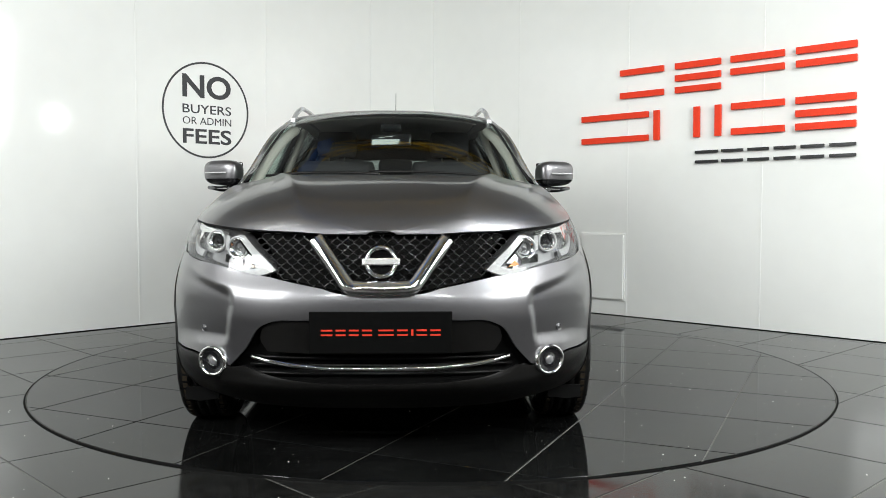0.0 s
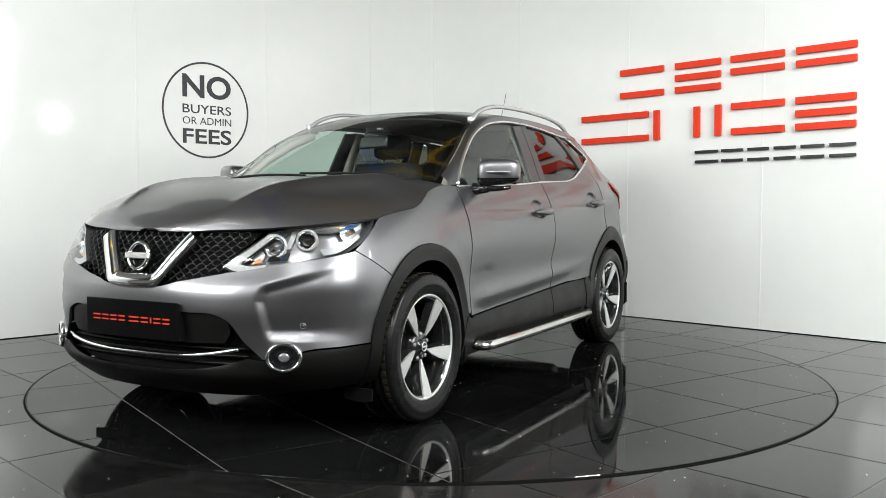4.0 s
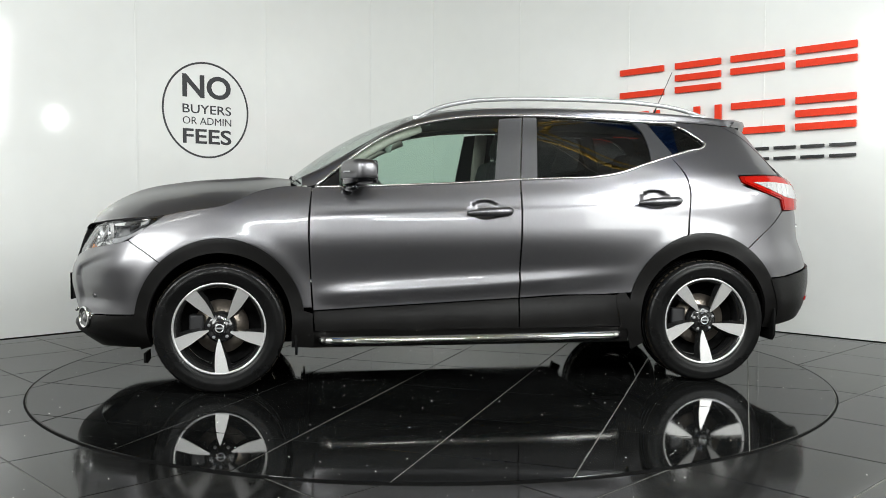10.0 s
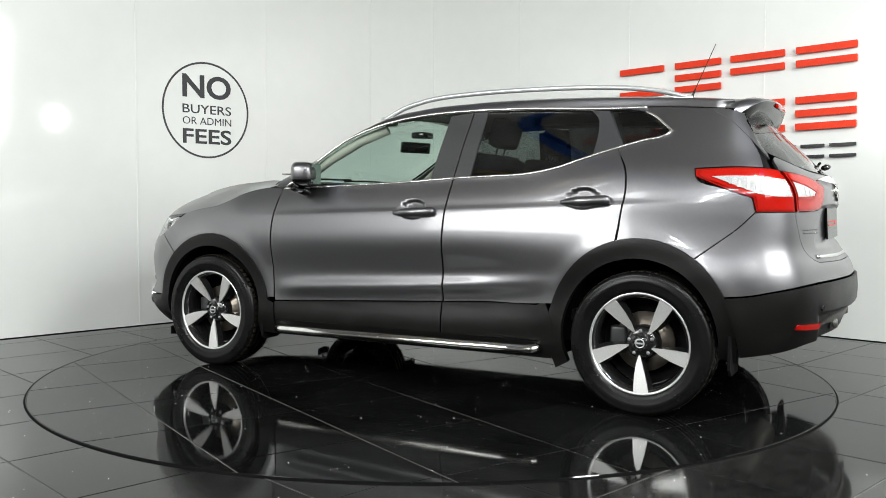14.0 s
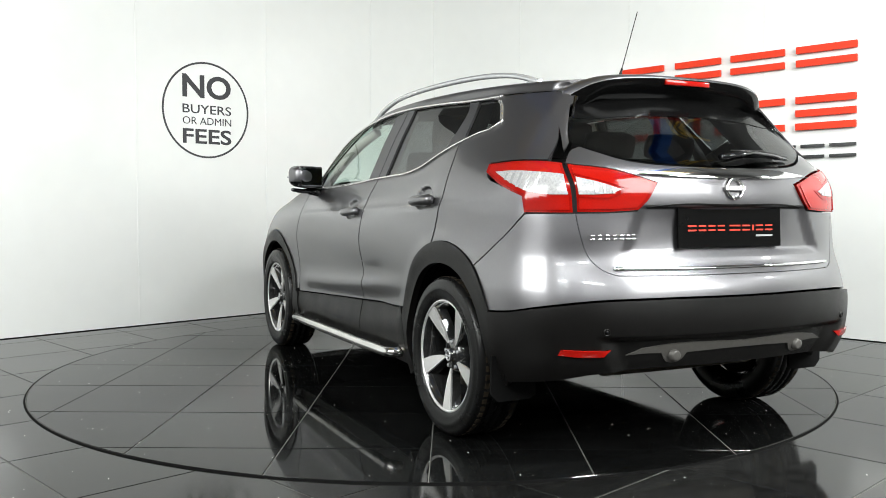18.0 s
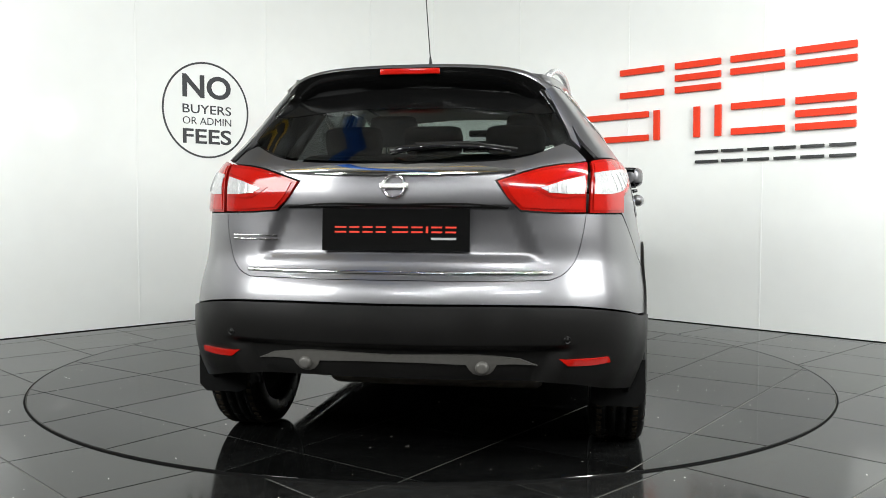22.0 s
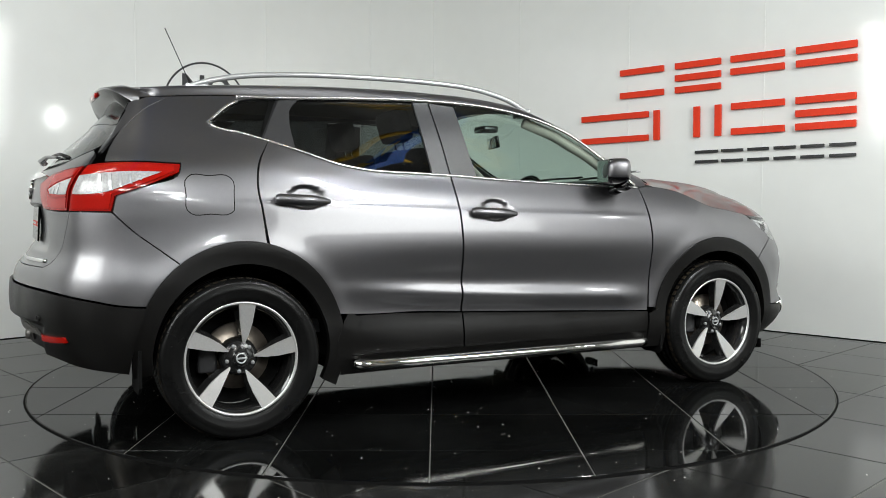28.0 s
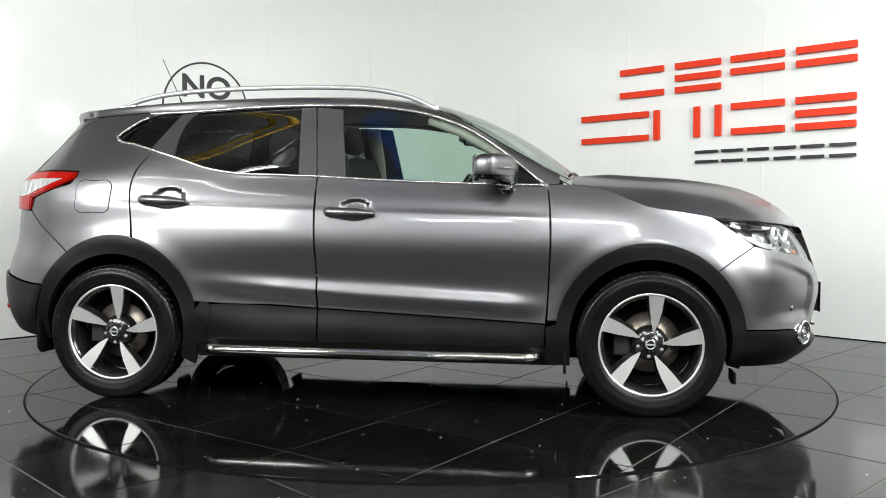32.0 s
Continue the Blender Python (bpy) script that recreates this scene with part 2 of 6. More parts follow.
steel_beam((2.9, -6.5, 4.75), (2.9, 0.4, 4.75))

LAMP = glow("tube_glass", (0.95, 1.0, 0.99), 14.0)
for tx, ty in TUBES:
    root = thing("tube_lamp", pose(tx, ty, 3.89), label="twin-tube fluorescent batten with white housing", category="lamp", group="tube lamps")
    part("housing", box((-0.78, -0.13, 0.02), (0.78, 0.13, 0.1), bevel=0.01), HOUSING, root, smooth=False)
    for k in (-1, 1):
        part("tube", sweep([(-0.74, 0.07 * k, 0.0), (0.74, 0.07 * k, 0.0)], 0.013, 8, up=Vector((0, 0, 1))), LAMP, root, "glowing fluorescent tube")
    part("hanger", box((-0.6, -0.01, 0.1), (-0.58, 0.01, ROOM_H - 3.89)), HOUSING, root, smooth=False)
    part("hanger", box((0.58, -0.01, 0.1), (0.6, 0.01, ROOM_H - 3.89)), HOUSING, root, smooth=False)
# housings and stands for the two added softboxes, out of view
for sx in (-1, 1):
    root = thing("softbox_lamp", look((sx * 4.31, -4.52, 3.104), (-sx * 0.4, 3.0, 1.7)), label="wide white softbox lamp on a tall stand, added to light the walls", category="lamp", group="softbox lamps")
    part("housing", box((-1.64, -1.04, 0.02), (1.64, 1.04, 0.16), bevel=0.02), HOUSING, root, smooth=False)
    stand = thing("lamp_stand", pose(sx * 4.40, -4.68, FLOOR_Z), label="black tripod lamp stand", category="stand", group="lamp stands")
    part("pole", sweep([(0, 0, 0.3), (0, 0, 3.0)], 0.018, 8), BLACK_LETTER, stand)
    for k in range(3):
        a = k * 2 * math.pi / 3
        part("leg", sweep([(0, 0, 0.9), (0.45 * math.cos(a), 0.45 * math.sin(a), 0.01)], 0.012, 6), BLACK_LETTER, stand)

panel = thing("panel_lamp", look((3.865, -1.93, 2.30), (-1.2, 1.2, 0.9)), label="small white panel lamp on a stand", category="lamp")
part("housing", box((-0.1, -0.14, 0.01), (0.1, 0.14, 0.08), bevel=0.012), HOUSING, panel, smooth=False)
stand = thing("lamp_stand", pose(3.95, -1.98, FLOOR_Z), label="black tripod lamp stand", category="stand", group="lamp stands")
part("pole", sweep([(0, 0, 0.3), (0, 0, 2.25)], 0.018, 8), BLACK_LETTER, stand)
for k in range(3):
    a = k * 2 * math.pi / 3
    part("leg", sweep([(0, 0, 0.9), (0.4 * math.cos(a), 0.4 * math.sin(a), 0.01)], 0.012, 6), BLACK_LETTER, stand)

# ---------------------------------------------------------------- floor, turntable
base = part("ground", box((-7.5, -7.5, -0.25), (7.5, 7.5, FLOOR_Z - 0.0025)), GROUT, None, smooth=False)
base.matrix_basis = Matrix.Translation((mid.x, mid.y, 0)) @ turn_r
tagged(base, "grey grout bed under the black floor tiles", "floor", kind="structure")
floor_tiles = thing("floor", label="polished black floor tiles laid on the diagonal", category="floor", kind="structure")

T = 0.603


def tile_mesh(poly, name="tile", chamfer=0.002, joint=0.0022, depth=0.009):
    """A tile with a small chamfer round its top, which lies at z = 0."""
    cx, cy = sum(p[0] for p in poly) / len(poly), sum(p[1] for p in poly) / len(poly)

    def shrunk(d):
        out = []
        n = len(poly)
        for i in range(n):
            (ax, ay), (bx, by), (dx, dy) = poly[i - 1], poly[i], poly[(i + 1) % n]
            e1, e2 = Vector((bx - ax, by - ay)), Vector((dx - bx, dy - by))
            if e1.length < 1e-6 or e2.length < 1e-6:
                out.append((bx, by))
                continue
            n1, n2 = Vector((-e1.y, e1.x)).normalized(), Vector((-e2.y, e2.x)).normalized()
            k = n1 + n2
            k = k / max(0.3, k.dot(n1))
            out.append((bx + k.x * d, by + k.y * d))
        return out

    bm = bmesh.new()
    top = [bm.verts.new((x, y, 0)) for x, y in shrunk(joint + chamfer)]
    side = [bm.verts.new((x, y, -chamfer)) for x, y in shrunk(joint)]
    low = [bm.verts.new((x, y, -depth)) for x, y in shrunk(joint)]
    bm.faces.new(top)
    n = len(poly)
    for i in range(n):
        j = (i + 1) % n
        bm.faces.new((top[j], top[i], side[i], side[j]))
        bm.faces.new((side[j], side[i], low[i], low[j]))
    me = bpy.data.meshes.new(name)
    bm.to_mesh(me)
    bm.free()
    return me


# fixed tiles: joints at 43.5 and 133.5 degrees
full = tile_mesh([(0, 0), (T, 0), (T, T), (0, T)])
full.materials.append(TILE_DUSTY)
A_F = radians(43.5)
ux, uy = Vector((math.cos(A_F), math.sin(A_F), 0)), Vector((-math.sin(A_F), math.cos(A_F), 0))
spread = []
for i, j in itertools.product(range(-16, 17), range(-16, 17)):
    o = ux * (-1.93 + i * T) + uy * (-0.30 + j * T)      # a corner of a tile
    c = o + (ux + uy) * T / 2
    if c.length < TABLE_R - 0.45:
        continue
    if c.xy.dot(nr) > OFF_R - 0.02 + T / 2 or c.xy.dot(nl) > OFF_L - 0.02 + T / 2:
        continue
    if (c.xy - mid.xy).length > 7.3 or (c - EYE).length > 9.5:
        continue
    spread.append((c.length, o))
spread.sort(key=lambda q: q[0])
for d, o in spread[:300]:
    ob = new("tile", full)
    ob.parent = floor_tiles
    ob.matrix_basis = Matrix.Translation((o.x, o.y, FLOOR_Z)) @ Matrix.Rotation(A_F, 4, "Z")

# the turntable: a tiled disc, joints at 63.3 and 153.3 degrees to the car
table = thing("turntable", label="round turntable of polished black tiles turning under the car", category="turntable")
STEPS = 144
ring = [(TABLE_R * math.cos(2 * math.pi * k / STEPS), TABLE_R * math.sin(2 * math.pi * k / STEPS)) for k in range(STEPS)]
part("deck", lathe([(0.0001, -0.0022), (TABLE_R - 0.004, -0.0022), (TABLE_R - 0.004, -0.006)], 144), GROUT, table, "grey grout bed", smooth=False)
part("rim", lathe([(TABLE_R - 0.004, 0.0), (TABLE_R + 0.001, -0.001), (TABLE_R + 0.004, -0.004), (TABLE_R + 0.005, -0.006)], 144),
     GAP, table, "dark seal round the edge")
A_T = radians(63.3)
tx_, ty_ = Vector((math.cos(A_T), math.sin(A_T))), Vector((-math.sin(A_T), math.cos(A_T)))
shift = Vector((CAR_X, CAR_Y))
inner = [(x * (1 - 0.003), y * (1 - 0.003)) for x, y in ring]
for i, j in itertools.product(range(-5, 6), range(-5, 6)):
    # joints along tx_ lie at offsets k T from the car's centre line origin; across at -0.25 + k T
    corners = []
    for a, b in ((0, 0), (1, 0), (1, 1), (0, 1)):
        q = tx_ * (0.25 + (i + a) * T) + ty_ * (0.0 + (j + b) * T) + shift
        corners.append((q.x, q.y))
    poly = clip_convex(corners, inner)
    clean = [p for k, p in enumerate(poly) if math.dist(p, poly[k - 1]) > 0.004]
    if len(clean) < 3:
        continue
    me = tile_mesh(clean, depth=0.0022)
    me.materials.append(TILE)
    ob = new("tile", me)
    ob.parent = table

# ---------------------------------------------------------------- signs on the walls
def text_mesh(body, width, height, depth, bold=0.0):
    """A line of writing fitted to a width and a height, lower left corner at the origin."""
    cu = bpy.data.curves.new("writing", "FONT")
    cu.body, cu.extrude, cu.offset, cu.resolution_u = body, depth / 2, bold, 4
    ob = new("writing", cu)
    bpy.context.view_layer.update()
    me = bpy.data.meshes.new_from_object(ob.evaluated_get(bpy.context.evaluated_depsgraph_get()))
    bpy.data.objects.remove(ob)
    bpy.data.curves.remove(cu)
    co = np.empty(len(me.vertices) * 3)
    me.vertices.foreach_get("co", co)
    co = co.reshape(-1, 3)
    lo, hi = co.min(0), co.max(0)
    co[:, 0] = (co[:, 0] - lo[0]) * width / (hi[0] - lo[0])
    co[:, 1] = (co[:, 1] - lo[1]) * height / (hi[1] - lo[1])
    co[:, 2] = (co[:, 2] - lo[2]) * depth / max(1e-6, hi[2] - lo[2])
    me.vertices.foreach_set("co", co.ravel())
    me.update()
    return me


sign = thing("dealer_sign", M_R @ pose(0, 1.79, 0, 0, 0, 0.6), label="raised red and black bar sign on the white wall", category="sign")


def bar(x0, y0, x1, y1, mat=RED, d=0.025, lift=0.012):
    bm = box((x0, y0, lift), (x1, y1, lift + d), bevel=0.002)
    add_box(bm, ((x0 + x1) / 2 - 0.008, (y0 + y1) / 2 - 0.008, 0), ((x0 + x1) / 2 + 0.008, (y0 + y1) / 2 + 0.008, lift))
    part("bar", bm, mat, sign, "" if mat is RED else "black bar", smooth=False)


ST = 0.052
TOP, MIDDLE, LOW = 0.375 - ST, 0.375 - 0.126 - ST / 2, 0.125
for x0, x1, rows in ((-0.012 + 0.024, 0.415, (TOP, MIDDLE, LOW)), (0.501, 0.932, (TOP, MIDDLE)), (1.022, 1.462, (TOP, MIDDLE)), (-0.519, -0.096, (TOP, LOW))):
    for y in rows:
        bar(x0, y, x1, y + ST)
TOP, MIDDLE, LOW = -ST, -0.126 - ST / 2, -0.252
for x0, x1, rows in ((1.022, 1.460, (TOP, MIDDLE, LOW)), (0.508, 0.936, (TOP, LOW)), (-0.921, -0.241, (TOP, LOW))):
    for y in rows:
        bar(x0, y, x1, y + ST)
for x0, y1 in ((-0.187, 0), (0.183, 0), (0.369, 0)):
    bar(x0, LOW, x0 + 0.052, y1)
for x0, x1 in ((0.193, 0.395), (0.424, 0.605), (0.642, 0.815), (0.853, 1.022), (1.06, 1.235), (1.272, 1.461)):
    bar(x0, -0.385, x1, -0.362, BLACK_LETTER, 0.015)
    bar(x0, -0.465, x1, -0.442, BLACK_LETTER, 0.015)

notice = thing("round_notice", M_L @ pose(0.138, 1.779, 0), label="round charcoal vinyl notice about fees on the white wall", category="notice")
circle_bm = lathe([(0.390, 0.0), (0.390, 0.0025), (0.406, 0.0025), (0.406, 0.0)], 96)
part("circle", circle_bm, GREY_VINYL, notice, smooth=False)
for body, low, high, bold in (("NO", 0.098, 0.295, 0.026), ("BUYERS", -0.032, 0.043, 0.006), ("OR ADMIN", -0.124, -0.062, -0.002), ("FEES", -0.286, -0.160, 0.018)):
    ob = mesh_part("writing", text_mesh(body, 0.456, high - low, 0.002, bold), GREY_VINYL, notice, smooth=False)
    ob.location = (-0.223, low, 0.001)

hatch = thing("wall_hatch", M_R @ pose(-0.693, 0.43, 0), label="white access panel set on the white wall", category="panel")
part("frame", box((-0.228, -0.30, 0.0), (0.228, 0.30, 0.012), bevel=0.003), WALL, hatch, smooth=False)
part("door", box((-0.216, -0.288, 0.012), (0.216, 0.288, 0.024), bevel=0.003), WALL, hatch, smooth=False)

# white grit scattered on the turntable and the floor
rng = random.Random(4)
for parent, n, r0, r1, zz in ((table, 420, 0.2, 2.2, 0.0), (None, 320, 2.3, 3.2, FLOOR_Z)):
    bm = bmesh.new()
    for k in range(n):
        a, r = rng.uniform(0, 2 * math.pi), math.sqrt(rng.uniform(r0 * r0, r1 * r1))
        x, y = r * math.cos(a), r * math.sin(a)
        if parent is None and (y > 2.0 or y < -3.4):
            continue
        size = rng.choice((0.0012, 0.0014, 0.0016, 0.002, 0.0024, 0.0036))
        h = size * 0.8
        tip = bm.verts.new((x, y, zz + h))
        ring_v = [bm.verts.new((x + size * math.cos(t + a), y + size * math.sin(t + a), zz)) for t in (0, 1.5, 3.3, 4.7)]
        for i in range(4):
            bm.faces.new((ring_v[i], ring_v[(i + 1) % 4], tip))
    g = part("grit", bm, SPECK, parent, smooth=False)
    if parent is None:
        tagged(g, "white grit scattered on the black floor", "grit", kind="stuff")
    else:
        tagged(g, kind="stuff")


# ---------------------------------------------------------------- the car: surface generators
PAINT = material("grey_metallic_paint", (0.172, 0.169, 0.177), 0.37, metal=0.95, grain=0.05, scale=900, wear=0.015, coat=0.6, coat_rough=0.06)
CLADDING = material("black_moulded_plastic", (0.0045, 0.0042, 0.0040), 0.38, spec=0.26, grain=0.12, scale=60, bump=0.0003, bump_scale=900, rough_var=0.06)
GLOSS_BLACK = material("gloss_black_trim", (0.006, 0.006, 0.007), 0.08, coat=0.6, grain=0.05)
SATIN_BLACK = material("satin_black_pillar", (0.036, 0.036, 0.038), 0.35, grain=0.06, scale=60)
CHROME = material("chrome", (0.82, 0.82, 0.82), 0.06, metal=1.0, grain=0.02, scale=20)
STEEL = material("polished_stainless_bar", (0.70, 0.69, 0.67), 0.10, metal=1.0, grain=0.03, scale=14, rough_var=0.03)
ALLOY = material("machined_alloy", (0.84, 0.83, 0.82), 0.34, metal=0.75, grain=0.04, scale=120)
DARK_CHROME = material("smoked_silver", (0.30, 0.30, 0.31), 0.28, metal=0.3, grain=0.05)
FRIT = material("black_glass_print", (0.003, 0.003, 0.003), 0.12, spec=0.25, grain=0.1)
TRIM = material("satin_stainless_trim", (0.78, 0.77, 0.75), 0.24, metal=0.9, grain=0.03, scale=30)
SILVER = material("silver_plastic", (0.62, 0.63, 0.64), 0.25, metal=0.6, grain=0.03)
RIM_BLACK = material("gloss_black_wheel", (0.012, 0.012, 0.012), 0.16, grain=0.1, coat=0.4)
SKID = material("satin_grey_skid_trim", (0.10, 0.095, 0.088), 0.4, metal=0.35, spec=0.4, grain=0.06, scale=60)
RUBBER = material("tyre_rubber", (0.005, 0.005, 0.005), 0.30, spec=0.22, grain=0.2, scale=50, bump=0.0006, bump_scale=300, rough_var=0.12)
LINER = material("black_wheel_liner", (0.005, 0.005, 0.005), 0.9, spec=0.1, grain=0.2)
TREAD = material("dusty_tyre_tread", (0.030, 0.023, 0.015), 0.7, spec=0.2, grain=0.3, scale=60, wear=0.3)
DISC = material("worn_brake_disc", (0.30, 0.26, 0.22), 0.35, metal=0.9, grain=0.15, scale=30, wear=0.2)
RED_LENS = material("red_lamp_lens", (0.32, 0.006, 0.003), 0.10, spec=0.3, coat=0.4, grain=0.08, scale=160)
CLEAR_LENS = material("frosted_white_lens", (0.36, 0.36, 0.36), 0.2, coat=0.2, grain=0.2, scale=120)
DEEP_RED = material("deep_red_lens", (0.24, 0.004, 0.002), 0.12, spec=0.3, coat=0.2, grain=0.15, scale=120)
LAMP_INSIDE = material("smoked_lamp_inside", (0.30, 0.30, 0.31), 0.25, metal=0.7, grain=0.1, scale=60)
AMBER = material("amber_bulb", (0.55, 0.20, 0.05), 0.2, coat=0.6)
SEAT = material("dark_seat_fabric", (0.022, 0.022, 0.024), 0.85, grain=0.2, scale=120, bump=0.0005, bump_scale=700)
LINING = material("pale_headlining", (0.42, 0.40, 0.36), 0.9, grain=0.06, scale=80)
DASH = material("dark_grained_dashboard", (0.02, 0.02, 0.021), 0.6, grain=0.15, scale=100)
PANE = glass("clear_car_glass", (0.72, 0.85, 0.78), ior=1.5)
PRIVACY = glass("dark_privacy_glass", (0.13, 0.14, 0.14), ior=1.5)
REAR_PANE = glass("tinted_rear_glass", (0.34, 0.37, 0.36), ior=1.5)
SCREEN = glass("windscreen_glass", (0.78, 0.86, 0.83), ior=1.6)
LAMP_COVER = glass("clear_lamp_cover", (0.95, 0.96, 0.96), ior=1.42)
MIRROR_GLASS = material("dark_mirror_glass", (0.30, 0.31, 0.32), 0.03, metal=1.0)
PLATE_BLACK = material("black_number_plate", (0.004, 0.004, 0.004), 0.10, grain=0.1, spec=0.12)
PLATE_RED = material("red_plate_print", (0.60, 0.035, 0.015), 0.4, grain=0.05)


class Curve:
    """A smooth curve through given values at rising stations."""

    def __init__(self, t, v):
        self.t = np.asarray(t, float)
        v = np.asarray(v, float)
        self.v = v if v.ndim > 1 else v[:, None]
        self.flat = v.ndim == 1
        d = np.diff(self.v, axis=0) / np.diff(self.t)[:, None]
        m = np.empty_like(self.v)
        h = np.diff(self.t)[:, None]
        m[1:-1] = (d[:-1] * h[1:] + d[1:] * h[:-1]) / (h[1:] + h[:-1])
        m[0], m[-1] = d[0], d[-1]
        self.m = m

    def __call__(self, x):
        x = np.clip(np.asarray(x, float), self.t[0], self.t[-1])
        i = np.clip(np.searchsorted(self.t, x, side="right") - 1, 0, len(self.t) - 2)
        h = self.t[i + 1] - self.t[i]
        s = ((x - self.t[i]) / h)[..., None]
        h = h[..., None]
        a, b, p, q = self.v[i], self.v[i + 1], self.m[i] * h, self.m[i + 1] * h
        r = (2 * s**3 - 3 * s**2 + 1) * a + (s**3 - 2 * s**2 + s) * p + (-2 * s**3 + 3 * s**2) * b + (s**3 - s**2) * q
        return r[..., 0] if self.flat else r


# widest outline seen from above, from the middle of the nose round the left side to the middle of the tail
OUTLINE = [(2.217, 0), (2.205, 0.25), (2.150, 0.48), (2.060, 0.655), (1.930, 0.785), (1.750, 0.862), (1.520, 0.890), (1.300, 0.897),
           (1.000, 0.890), (0.500, 0.884), (0.000, 0.884), (-0.500, 0.886), (-0.900, 0.890), (-1.300, 0.900), (-1.560, 0.894),
           (-1.800, 0.862), (-1.968, 0.772), (-2.068, 0.615), (-2.130, 0.400), (-2.162, 0.180), (-2.165, 0)]
chord = [0.0]
for a, b in zip(OUTLINE, OUTLINE[1:]):
    chord.append(chord[-1] + math.dist(a, b))
Q_END = chord[-1]
outline_raw = Curve(chord, OUTLINE)
H_Q, H_Z, Z_LOW = 0.01, 0.005, 0.14


def blurred(table, sigma, axis):
    """A Gaussian mean along one axis, edge values held."""
    k = int(math.ceil(sigma * 3.5))
    w = np.exp(-0.5 * (np.arange(-k, k + 1) / sigma) ** 2)
    w = w / w.sum()
    pad = [(0, 0)] * table.ndim
    pad[axis] = (k, k)
    wide = np.pad(table, pad, mode="edge")
    n = table.shape[axis]
    return sum(w[j] * np.take(wide, np.arange(j, j + n), axis=axis) for j in range(2 * k + 1))


def spline_weights(f):
    return [(1 - f) ** 3 / 6, (3 * f**3 - 6 * f**2 + 4) / 6, (-3 * f**3 + 3 * f**2 + 3 * f + 1) / 6, f**3 / 6]


# the outline again as a table, mirrored past both ends, evened out
PAD_Q = 20
q_nodes = np.arange(-PAD_Q, int(Q_END / H_Q) + PAD_Q + 2) * H_Q
folded = np.where(q_nodes < 0, -q_nodes, np.where(q_nodes > Q_END, 2 * Q_END - q_nodes, q_nodes))
o_table = outline_raw(folded)
o_table[:, 1] = np.where((q_nodes < 0) | (q_nodes > Q_END), -o_table[:, 1], o_table[:, 1])
o_table = blurred(o_table, 5.0, 0)


def outline(q):
    u = (np.asarray(q, float) - q_nodes[0]) / H_Q
    i = np.clip(np.floor(u).astype(int), 1, len(q_nodes) - 3)
    f = np.clip(u - i, 0, 1)
    return sum(w[..., None] * o_table[i + k - 1] for k, w in enumerate(spline_weights(f)))

